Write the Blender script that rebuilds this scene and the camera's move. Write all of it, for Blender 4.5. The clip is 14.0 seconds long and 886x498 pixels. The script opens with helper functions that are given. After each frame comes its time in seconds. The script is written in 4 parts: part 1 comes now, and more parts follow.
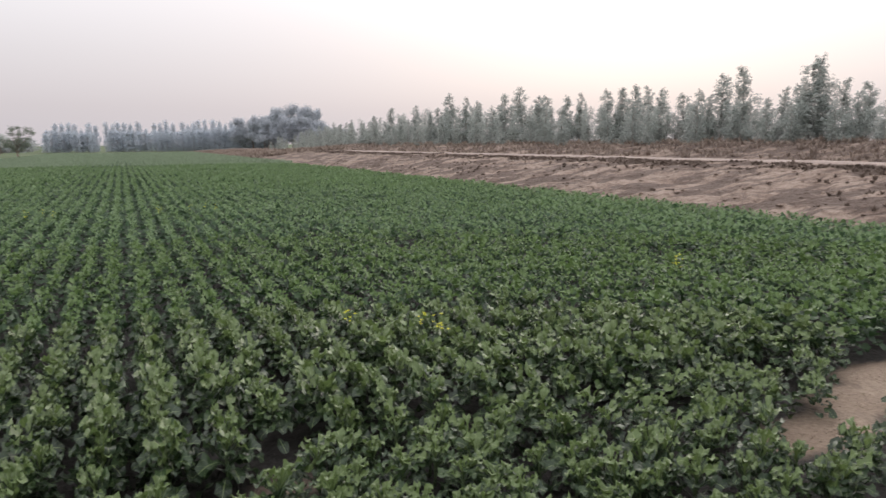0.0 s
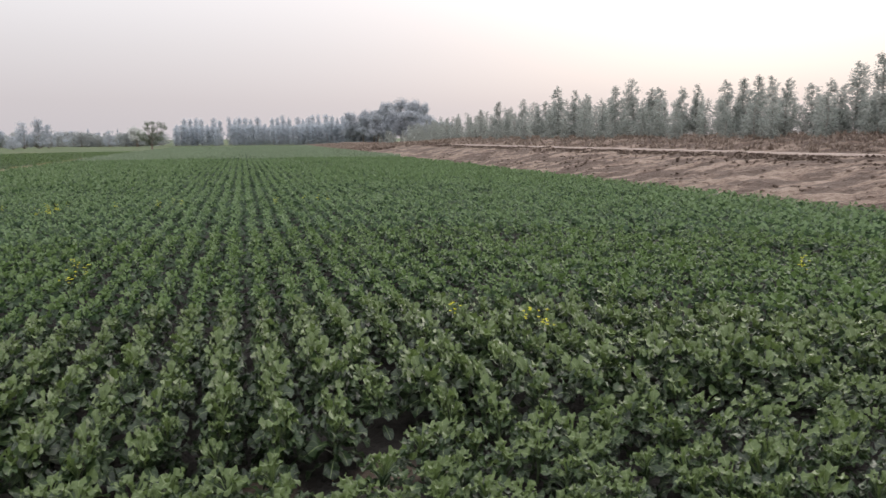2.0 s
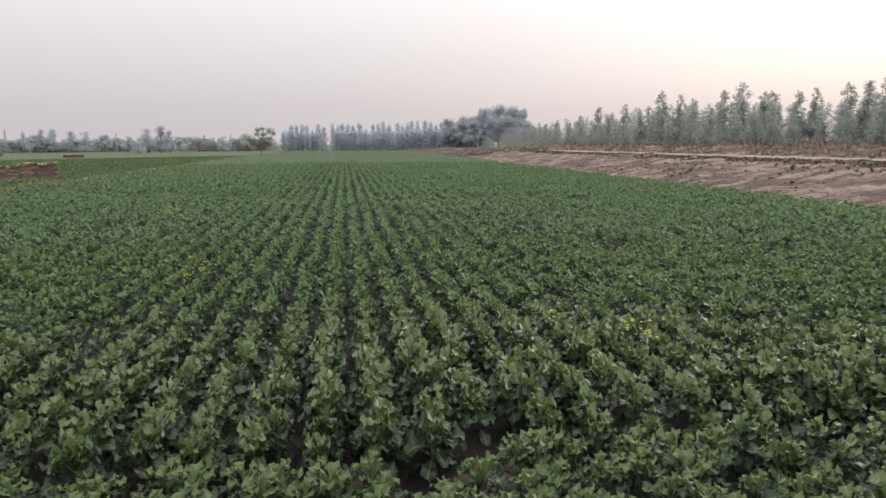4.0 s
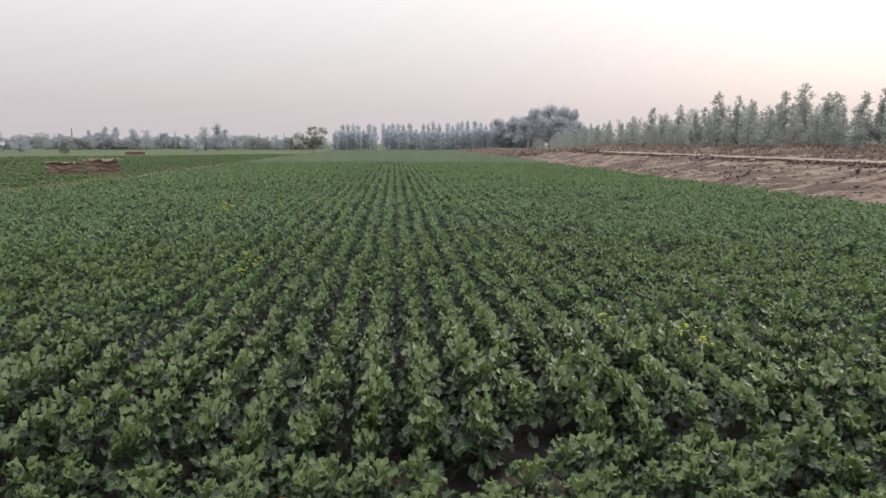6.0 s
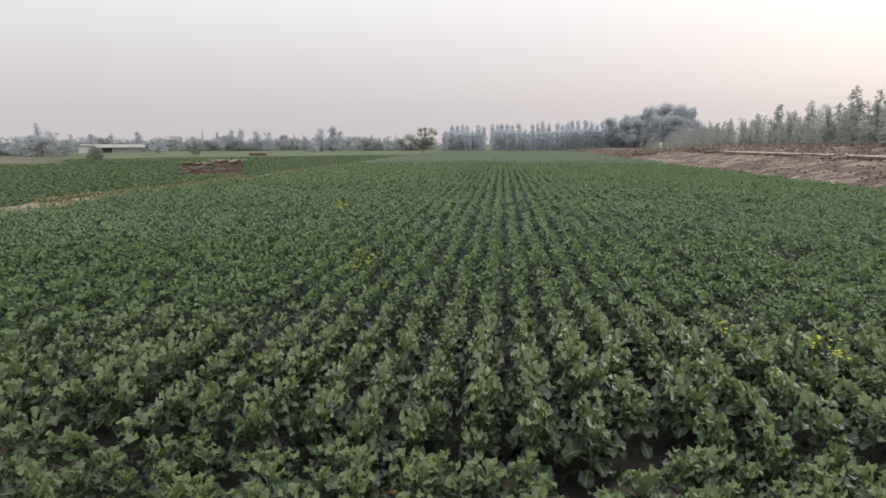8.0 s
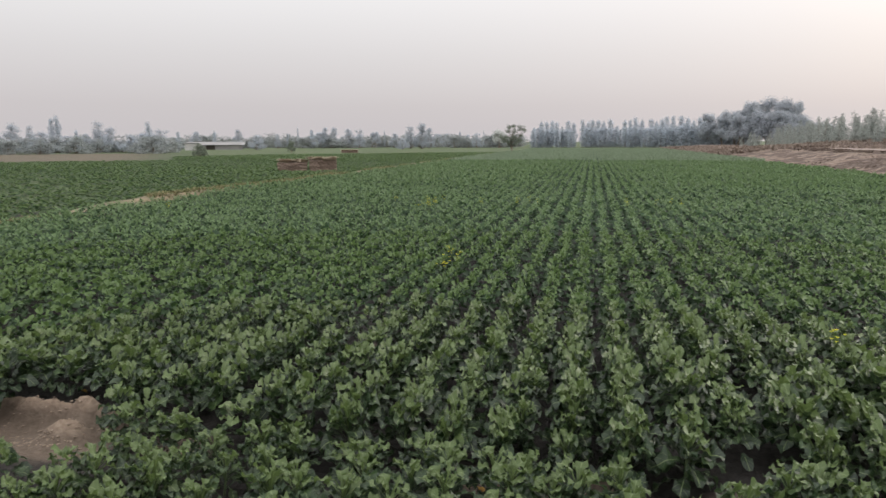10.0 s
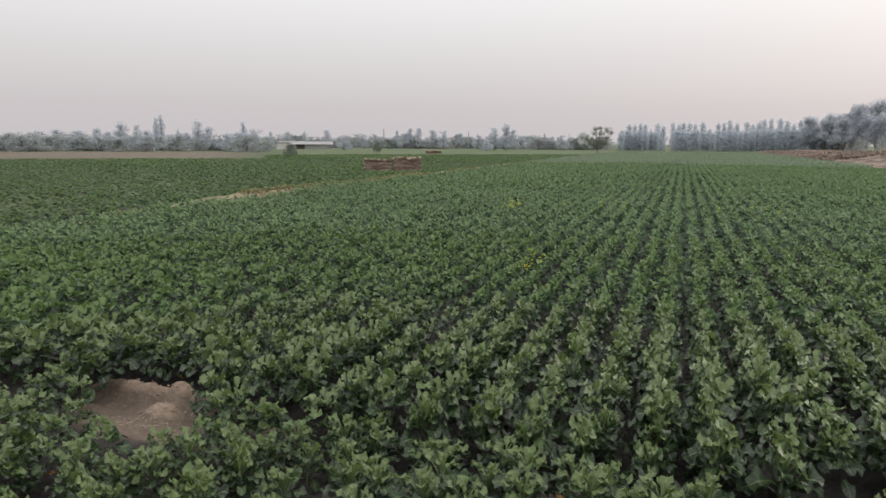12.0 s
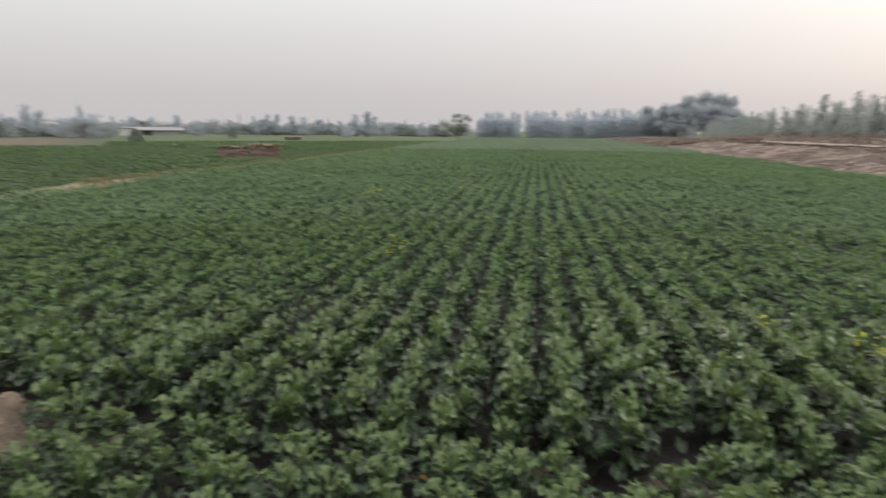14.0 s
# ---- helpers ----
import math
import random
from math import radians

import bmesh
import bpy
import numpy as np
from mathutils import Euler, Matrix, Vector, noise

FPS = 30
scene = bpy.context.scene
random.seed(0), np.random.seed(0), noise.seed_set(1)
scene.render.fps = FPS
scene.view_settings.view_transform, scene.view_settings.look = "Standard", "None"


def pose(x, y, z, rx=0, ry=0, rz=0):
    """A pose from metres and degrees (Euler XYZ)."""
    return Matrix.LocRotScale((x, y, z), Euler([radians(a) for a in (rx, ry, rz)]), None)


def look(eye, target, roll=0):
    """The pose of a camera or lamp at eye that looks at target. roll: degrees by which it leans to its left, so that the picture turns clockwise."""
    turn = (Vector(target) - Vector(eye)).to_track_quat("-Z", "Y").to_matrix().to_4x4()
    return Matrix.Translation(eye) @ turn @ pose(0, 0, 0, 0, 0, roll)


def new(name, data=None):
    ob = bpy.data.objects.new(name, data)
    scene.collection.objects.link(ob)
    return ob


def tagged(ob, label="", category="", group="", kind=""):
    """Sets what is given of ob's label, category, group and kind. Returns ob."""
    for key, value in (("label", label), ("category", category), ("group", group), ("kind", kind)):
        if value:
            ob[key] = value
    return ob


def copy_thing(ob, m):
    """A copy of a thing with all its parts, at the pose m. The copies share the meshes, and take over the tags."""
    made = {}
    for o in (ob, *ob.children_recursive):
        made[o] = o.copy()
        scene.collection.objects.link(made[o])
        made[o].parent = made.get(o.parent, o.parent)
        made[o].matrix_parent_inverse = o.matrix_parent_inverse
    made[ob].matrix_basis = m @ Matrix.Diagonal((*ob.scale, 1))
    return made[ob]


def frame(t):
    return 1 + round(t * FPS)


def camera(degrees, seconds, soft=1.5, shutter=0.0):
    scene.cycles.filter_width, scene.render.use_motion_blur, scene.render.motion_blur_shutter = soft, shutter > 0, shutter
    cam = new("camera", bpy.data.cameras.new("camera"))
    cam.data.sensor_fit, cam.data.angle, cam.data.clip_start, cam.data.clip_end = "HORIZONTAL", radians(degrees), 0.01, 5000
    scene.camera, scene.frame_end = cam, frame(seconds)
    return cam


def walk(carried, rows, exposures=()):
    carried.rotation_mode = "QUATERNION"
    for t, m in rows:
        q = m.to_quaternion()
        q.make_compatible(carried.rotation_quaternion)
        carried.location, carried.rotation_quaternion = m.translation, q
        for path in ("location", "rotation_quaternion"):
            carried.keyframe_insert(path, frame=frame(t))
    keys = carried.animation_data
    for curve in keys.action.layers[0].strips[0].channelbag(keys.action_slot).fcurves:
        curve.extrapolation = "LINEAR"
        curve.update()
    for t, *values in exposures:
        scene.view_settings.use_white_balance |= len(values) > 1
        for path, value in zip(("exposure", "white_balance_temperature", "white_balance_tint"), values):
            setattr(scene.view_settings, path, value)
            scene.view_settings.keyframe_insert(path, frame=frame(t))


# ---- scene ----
cam = camera(66.6, 14.0, soft=1.5, shutter=0.5)
PATH = [
    (0, (-0.248, -0.891, 1.751), (0.594, 0.897, 1.44), -0.4),
    (0.5, (-0.251, -0.872, 1.748), (0.501, 0.953, 1.425), -0.5),
    (1, (-0.251, -0.867, 1.744), (0.425, 0.987, 1.42), -0.8),
    (1.5, (-0.257, -0.868, 1.74), (0.366, 1.005, 1.415), -0.3),
    (2, (-0.263, -0.865, 1.743), (0.292, 1.028, 1.417), -0.4),
    (2.5, (-0.271, -0.859, 1.744), (0.234, 1.047, 1.408), -0.3),
    (3, (-0.283, -0.869, 1.746), (0.137, 1.059, 1.423), -0.3),
    (5.5, (-0.316, -0.858, 1.741), (-0.142, 1.111, 1.435), 0.1),
    (6, (-0.321, -0.857, 1.741), (-0.179, 1.114, 1.433), 0.2),
    (6.5, (-0.333, -0.857, 1.737), (-0.249, 1.118, 1.432), -0.0),
    (7, (-0.342, -0.852, 1.739), (-0.356, 1.124, 1.435), -0.0),
    (7.5, (-0.346, -0.847, 1.738), (-0.456, 1.126, 1.436), -0.0),
    (8, (-0.351, -0.846, 1.735), (-0.524, 1.123, 1.428), -0.1),
    (10.5, (-0.39, -0.842, 1.734), (-0.878, 1.072, 1.421), 0.0),
    (11, (-0.397, -0.839, 1.731), (-0.944, 1.059, 1.419), 0.2),
    (11.5, (-0.404, -0.838, 1.728), (-1.005, 1.043, 1.414), 0.2),
    (12, (-0.403, -0.839, 1.735), (-1.058, 1.025, 1.424), 0.4),
    (12.5, (-0.408, -0.845, 1.731), (-1.101, 1.006, 1.427), 0.4),
    (13, (-0.402, -0.832, 1.736), (-1.078, 1.024, 1.423), 0.6),
    (13.5, (-0.395, -0.823, 1.732), (-0.987, 1.062, 1.421), -0.2),
    (14, (-0.367, -0.822, 1.73), (-0.633, 1.13, 1.384), 0.6),
]
EXPOSURE = [(0, 0.04, 6350, 13), (3, 0.03, 6420, 12), (6.5, 0.03, 6430, 12), (8, 0.02, 6430, 11), (10.5, 0.0, 6450, 10), (12.5, 0.0, 6450, 10), (13.5, -0.02, 6450, 9), (14, -0.02, 6450, 8)]
walk(cam, [(t, look(eye, target, roll)) for t, eye, target, roll in PATH], EXPOSURE)

# ---- light: hazy late-afternoon sky, sun veiled behind the trees on the bank ----
SUN_AZ, SUN_EL = radians(42), radians(24)
SUN_DIR = Vector((math.sin(SUN_AZ) * math.cos(SUN_EL), math.cos(SUN_AZ) * math.cos(SUN_EL), math.sin(SUN_EL)))
world = bpy.data.worlds.new("hazy_sky")
scene.world = world
world.use_nodes = True
wt = world.node_tree
wt.nodes.clear()


def wnode(kind, **vals):
    n = wt.nodes.new(kind)
    for k, v in vals.items():
        n.inputs[k].default_value = v
    return n


def wmath(op, a, b=None, clamp=False):
    n = wt.nodes.new("ShaderNodeMath")
    n.operation, n.use_clamp = op, clamp
    for i, v in enumerate((a, b)):
        if v is None:
            continue
        if isinstance(v, (int, float)):
            n.inputs[i].default_value = v
        else:
            wt.links.new(v, n.inputs[i])
    return n.outputs[0]


wcoord = wt.nodes.new("ShaderNodeTexCoord")
wsep = wt.nodes.new("ShaderNodeSeparateXYZ")
wt.links.new(wcoord.outputs["Generated"], wsep.inputs[0])
wramp = wt.nodes.new("ShaderNodeValToRGB")
wramp.color_ramp.elements[0].position, wramp.color_ramp.elements[0].color = 0.0, (0.575, 0.538, 0.548, 1)
wramp.color_ramp.elements[1].position, wramp.color_ramp.elements[1].color = 1.0, (2.3, 2.3, 2.3, 1)
for at, col in ((0.05, (0.60, 0.562, 0.565, 1)), (0.12, (0.70, 0.672, 0.67, 1)), (0.20, (0.84, 0.82, 0.815, 1)), (0.40, (1.55, 1.54, 1.52, 1))):
    e = wramp.color_ramp.elements.new(at)
    e.color = col
wt.links.new(wsep.outputs[2], wramp.inputs[0])
wdot = wt.nodes.new("ShaderNodeVectorMath")
wdot.operation = "DOT_PRODUCT"
wt.links.new(wcoord.outputs["Generated"], wdot.inputs[0])
wdot.inputs[1].default_value = SUN_DIR
glow = wmath("MULTIPLY", wmath("POWER", wmath("MAXIMUM", wdot.outputs["Value"], 0.0), 4.0), 0.12)
wglow = wt.nodes.new("ShaderNodeVectorMath")
wglow.operation = "SCALE"
wglow.inputs[0].default_value = (1.0, 0.74, 0.70)
wt.links.new(glow, wglow.inputs["Scale"])
wadd = wt.nodes.new("ShaderNodeVectorMath")
wadd.operation = "ADD"
wt.links.new(wramp.outputs[0], wadd.inputs[0])
wt.links.new(wglow.outputs[0], wadd.inputs[1])
veil = wt.nodes.new("ShaderNodeBackground")
veil.inputs[1].default_value = 1.0
wt.links.new(wadd.outputs[0], veil.inputs[0])
sky = wt.nodes.new("ShaderNodeTexSky")
sky.sky_type, sky.sun_disc = "NISHITA", False
sky.sun_elevation, sky.sun_rotation = SUN_EL, SUN_AZ
sky.dust_density = 6.0
clear = wt.nodes.new("ShaderNodeBackground")
clear.inputs[1].default_value = 0.01
wt.links.new(sky.outputs[0], clear.inputs[0])
wsum = wt.nodes.new("ShaderNodeAddShader")
wt.links.new(veil.outputs[0], wsum.inputs[0])
wt.links.new(clear.outputs[0], wsum.inputs[1])
wout = wt.nodes.new("ShaderNodeOutputWorld")
wt.links.new(wsum.outputs[0], wout.inputs[0])

sun_lamp = new("sun", bpy.data.lights.new("sun", "SUN"))
sun_lamp.data.energy, sun_lamp.data.angle, sun_lamp.data.color = 1.1, radians(30), (1.0, 0.93, 0.85)
sun_lamp.matrix_world = look(SUN_DIR * 60, (0, 0, 0))

# ---- materials ----


class Mat:
    """A small builder of node materials."""

    def __init__(self, name):
        self.m = bpy.data.materials.new(name)
        self.m.use_nodes = True
        self.t = self.m.node_tree
        self.b = self.t.nodes["Principled BSDF"]
        self.out = self.t.nodes["Material Output"]

    def link(self, a, b):
        self.t.links.new(a, b)

    def math(self, op, a, b=0.0, clamp=False):
        n = self.t.nodes.new("ShaderNodeMath")
        n.operation, n.use_clamp = op, clamp
        for i, v in enumerate((a, b)):
            if isinstance(v, (int, float)):
                n.inputs[i].default_value = v
            else:
                self.link(v, n.inputs[i])
        return n.outputs[0]

    def noise(self, scale, detail=4.0, rough=0.55, coord="Object", stretch=None):
        c = self.t.nodes.new("ShaderNodeTexCoord")
        n = self.t.nodes.new("ShaderNodeTexNoise")
        n.inputs["Scale"].default_value, n.inputs["Detail"].default_value, n.inputs["Roughness"].default_value = scale, detail, rough
        src = c.outputs[coord]
        if stretch:
            mp = self.t.nodes.new("ShaderNodeMapping")
            mp.inputs["Scale"].default_value = stretch
            self.link(src, mp.inputs[0])
            src = mp.outputs[0]
        self.link(src, n.inputs["Vector"])
        return n.outputs[0]

    def position_noise(self, scale, detail=3.0):
        g = self.t.nodes.new("ShaderNodeNewGeometry")
        n = self.t.nodes.new("ShaderNodeTexNoise")
        n.inputs["Scale"].default_value, n.inputs["Detail"].default_value = scale, detail
        self.link(g.outputs["Position"], n.inputs["Vector"])
        return n.outputs[0]

    def ramp(self, fac, stops):
        n = self.t.nodes.new("ShaderNodeValToRGB")
        r = n.color_ramp
        while len(r.elements) < len(stops):
            r.elements.new(0.5)
        for e, (p, c) in zip(r.elements, stops):
            e.position, e.color = p, (*c, 1)
        self.link(fac, n.inputs[0])
        return n.outputs[0]

    def mix(self, fac, a, b, mode="MIX"):
        n = self.t.nodes.new("ShaderNodeMix")
        n.data_type, n.blend_type = "RGBA", mode
        for i, v in ((0, fac), (6, a), (7, b)):
            if isinstance(v, (int, float)):
                n.inputs[i].default_value = v
            elif isinstance(v, tuple):
                n.inputs[i].default_value = (*v, 1)
            else:
                self.link(v, n.inputs[i])
        return n.outputs[2]

    def bump(self, height, strength=0.5, dist=0.02):
        n = self.t.nodes.new("ShaderNodeBump")
        n.inputs["Strength"].default_value, n.inputs["Distance"].default_value = strength, dist
        self.link(height, n.inputs["Height"])
        self.link(n.outputs[0], self.b.inputs["Normal"])

    def any_random(self):
        """One random number for each loose piece, be it an object or an island of a joined mesh."""
        g = self.t.nodes.new("ShaderNodeNewGeometry")
        o = self.t.nodes.new("ShaderNodeObjectInfo")
        return self.math("FRACT", self.math("ADD", g.outputs["Random Per Island"], o.outputs["Random"]))

    def base(self, col, rough=0.8, spec=0.3):
        if isinstance(col, tuple):
            self.b.inputs["Base Color"].default_value = (*col, 1)
        else:
            self.link(col, self.b.inputs["Base Color"])
        self.b.inputs["Roughness"].default_value = rough
        self.b.inputs["Specular IOR Level"].default_value = spec

    def thin(self, col, share):
        """Lets part of the light through, as a leaf does."""
        tr = self.t.nodes.new("ShaderNodeBsdfTranslucent")
        mx = self.t.nodes.new("ShaderNodeMixShader")
        mx.inputs[0].default_value = share
        if isinstance(col, tuple):
            tr.inputs[0].default_value = (*col, 1)
        else:
            self.link(col, tr.inputs[0])
        self.link(self.b.outputs[0], mx.inputs[1])
        self.link(tr.outputs[0], mx.inputs[2])
        self.link(mx.outputs[0], self.out.inputs[0])


def crop_leaf_material(name, stops, rough=0.4, veins=True, gloss=0.25):
    m = Mat(name)
    r = m.any_random()
    patch = m.position_noise(0.35, 2.0)
    f = m.math("ADD", m.math("MULTIPLY", r, 0.75), m.math("MULTIPLY", m.math("SUBTRACT", patch, 0.5), 1.1), clamp=True)
    col = m.ramp(f, stops)
    mott = m.position_noise(55.0, 2.0)
    col = m.mix(m.math("MULTIPLY", mott, 0.55), col, (0.026, 0.046, 0.015))
    uv = m.t.nodes.new("ShaderNodeUVMap")
    sp = m.t.nodes.new("ShaderNodeSeparateXYZ")
    m.link(uv.outputs[0], sp.inputs[0])
    # Lowest leaves carry painted shade; young top leaves are paler, lifted as if lit.
    low_shade = m.math("GREATER_THAN", sp.outputs[0], 3.5)
    young = m.math("MULTIPLY", m.math("GREATER_THAN", sp.outputs[0], 1.5), m.math("SUBTRACT", 1.0, low_shade))
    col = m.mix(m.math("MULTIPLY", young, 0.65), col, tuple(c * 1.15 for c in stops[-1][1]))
    col = m.mix(m.math("MULTIPLY", low_shade, 0.6), col, tuple(c * 0.55 for c in stops[0][1]))
    if veins:
        side = m.math("ABSOLUTE", m.math("SUBTRACT", m.math("MODULO", sp.outputs[0], 2.0), 0.5))
        rib = m.math("LESS_THAN", side, 0.035)
        wave = m.math("FRACT", m.math("SUBTRACT", m.math("MULTIPLY", sp.outputs[1], 5.0), m.math("MULTIPLY", side, 3.0)))
        vein = m.math("MULTIPLY", m.math("LESS_THAN", wave, 0.10), 0.45)
        col = m.mix(m.math("MULTIPLY", m.math("MAXIMUM", rib, vein), 0.55), col, (0.22, 0.28, 0.12))
        m.bump(m.math("MAXIMUM", m.math("MAXIMUM", rib, vein), mott), 0.35, 0.004)
    m.base(col, rough, gloss)
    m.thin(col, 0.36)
    return m.m


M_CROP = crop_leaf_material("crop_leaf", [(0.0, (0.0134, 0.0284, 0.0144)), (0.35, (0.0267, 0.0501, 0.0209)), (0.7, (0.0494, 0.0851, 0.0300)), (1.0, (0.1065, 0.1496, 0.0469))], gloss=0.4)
# Leaf colours pale step by step with distance, haze painted in.
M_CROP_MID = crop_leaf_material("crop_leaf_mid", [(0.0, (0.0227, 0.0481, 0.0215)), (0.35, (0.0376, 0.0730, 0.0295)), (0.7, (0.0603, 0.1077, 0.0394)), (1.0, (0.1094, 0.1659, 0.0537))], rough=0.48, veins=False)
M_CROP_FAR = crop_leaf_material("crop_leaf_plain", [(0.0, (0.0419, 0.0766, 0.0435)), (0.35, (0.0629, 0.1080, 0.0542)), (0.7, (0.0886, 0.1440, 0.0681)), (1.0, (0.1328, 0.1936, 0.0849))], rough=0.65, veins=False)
M_CROP_HAZED = crop_leaf_material("hazed_crop_leaf", [(0.0, (0.0926, 0.1320, 0.0920)), (0.35, (0.1203, 0.1651, 0.1136)), (0.7, (0.1481, 0.1950, 0.1298)), (1.0, (0.1804, 0.2251, 0.1515))], rough=0.75, veins=False)
M_YOUNG = crop_leaf_material("young_crop_leaf", [(0.0, (0.0312, 0.0649, 0.0249)), (0.5, (0.0514, 0.0926, 0.0342)), (1.0, (0.0918, 0.1315, 0.0499))], rough=0.7, veins=False)


def simple_foliage(name, stops, share=0.3, rough=0.6, gaps=0.0):
    """Leaf matter of sprays; gaps is the open air in one spray, and imitates haze."""
    m = Mat(name)
    f = m.math("ADD", m.math("MULTIPLY", m.any_random(), 0.7), m.math("MULTIPLY", m.position_noise(0.5, 2.0), 0.35), clamp=True)
    col = m.ramp(f, stops)
    m.base(col, max(rough, 0.75), 0.08)
    m.thin(col, share)
    if gaps:
        air = m.t.nodes.new("ShaderNodeBsdfTransparent")
        mx = m.t.nodes.new("ShaderNodeMixShader")
        mx.inputs[0].default_value = gaps
        m.link(m.out.inputs[0].links[0].from_socket, mx.inputs[1])
        m.link(air.outputs[0], mx.inputs[2])
        m.link(mx.outputs[0], m.out.inputs[0])
    return m.m


# Distant foliage is paled and greyed: haze painted into the base colour.
M_EUC = simple_foliage("hazed_eucalyptus_leaf", [(0.0, (0.2861, 0.3114, 0.2913)), (0.5, (0.3282, 0.3535, 0.3303)), (1.0, (0.3703, 0.3956, 0.3652))], 0.5, gaps=0.42)
M_POPLAR = simple_foliage("hazed_poplar_leaf", [(0.0, (0.3855, 0.4268, 0.4799)), (0.5, (0.4392, 0.4813, 0.5299)), (1.0, (0.4927, 0.5306, 0.5690))], 0.5, gaps=0.52)
M_BROAD = simple_foliage("hazed_broadleaf", [(0.0, (0.3603, 0.3942, 0.4359)), (0.5, (0.4103, 0.4404, 0.4825)), (1.0, (0.4503, 0.4813, 0.5136))], 0.5, gaps=0.42)
M_GROVE = simple_foliage("hazed_grove_leaf", [(0.0, (0.3534, 0.3819, 0.4153)), (0.5, (0.3990, 0.4218, 0.4563)), (1.0, (0.4332, 0.4560, 0.4797))], 0.5, gaps=0.34)
M_SHRUB = simple_foliage("hazed_shrub_leaf", [(0.0, (0.2544, 0.2756, 0.2754)), (0.5, (0.2968, 0.3180, 0.3132)), (1.0, (0.3392, 0.3604, 0.3510))], 0.5, gaps=0.38)
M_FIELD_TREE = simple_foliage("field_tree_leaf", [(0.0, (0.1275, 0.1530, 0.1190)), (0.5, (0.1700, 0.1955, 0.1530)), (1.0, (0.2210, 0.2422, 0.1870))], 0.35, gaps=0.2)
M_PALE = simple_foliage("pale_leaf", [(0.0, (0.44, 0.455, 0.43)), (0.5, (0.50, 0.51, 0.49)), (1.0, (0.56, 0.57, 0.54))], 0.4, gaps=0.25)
M_DRY = simple_foliage("dry_scrub", [(0.0, (0.13, 0.10, 0.085)), (0.5, (0.21, 0.165, 0.14)), (1.0, (0.32, 0.26, 0.215))], 0.25, 0.85)
M_BRUSH = simple_foliage("dark_brush", [(0.0, (0.075, 0.057, 0.048)), (0.5, (0.125, 0.096, 0.08)), (1.0, (0.19, 0.148, 0.122))], 0.15, 0.9)
M_STRAW_GRASS = simple_foliage("yellow_grass", [(0.0, (0.085, 0.11, 0.048)), (0.5, (0.15, 0.15, 0.075)), (1.0, (0.29, 0.235, 0.14))], 0.25, 0.8)
M_PETAL = simple_foliage("yellow_petal", [(0.0, (0.40, 0.42, 0.05)), (0.5, (0.52, 0.51, 0.05)), (1.0, (0.62, 0.57, 0.07))], 0.3, 0.6)
M_DEAD_LEAF = simple_foliage("yellowed_leaf", [(0.0, (0.20, 0.11, 0.04)), (0.5, (0.29, 0.17, 0.05)), (1.0, (0.36, 0.24, 0.06))], 0.25, 0.7)


def earth(name, stops, scale=1.5, fine=22.0, bump=0.6, dist=0.03):
    m = Mat(name)
    big, small = m.position_noise(scale, 5.0), m.position_noise(fine, 6.0)
    f = m.math("ADD", m.math("MULTIPLY", big, 0.65), m.math("MULTIPLY", small, 0.35))
    m.base(m.ramp(f, stops), 0.92, 0.15)
    m.bump(m.math("ADD", m.math("MULTIPLY", big, 0.6), small), bump, dist)
    return m.m


def soil_material():
    m = Mat("field_soil")
    big, small = m.position_noise(0.9, 5.0), m.position_noise(30.0, 6.0)
    f = m.math("ADD", m.math("MULTIPLY", big, 0.6), m.math("MULTIPLY", small, 0.4))
    # Damp soil, blackened further: the shade between plants is painted into it.
    moist_shaded = m.ramp(f, [(0.3, (0.011, 0.010, 0.009)), (0.5, (0.018, 0.0155, 0.014)), (0.68, (0.03, 0.025, 0.022))])
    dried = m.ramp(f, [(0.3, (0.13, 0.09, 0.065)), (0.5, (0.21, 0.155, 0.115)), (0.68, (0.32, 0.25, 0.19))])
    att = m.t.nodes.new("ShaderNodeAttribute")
    att.attribute_name = "dry_unshaded"
    turf = m.t.nodes.new("ShaderNodeAttribute")
    turf.attribute_name = "pasture"
    green = m.ramp(m.position_noise(0.12, 5.0), [(0.35, (0.046, 0.068, 0.029)), (0.55, (0.064, 0.082, 0.038)), (0.68, (0.08, 0.09, 0.047))])
    m.base(m.mix(turf.outputs["Fac"], m.mix(att.outputs["Fac"], moist_shaded, dried), green), 0.9, 0.2)
    m.bump(m.math("ADD", m.math("MULTIPLY", big, 0.6), small), 0.6, 0.03)
    return m.m


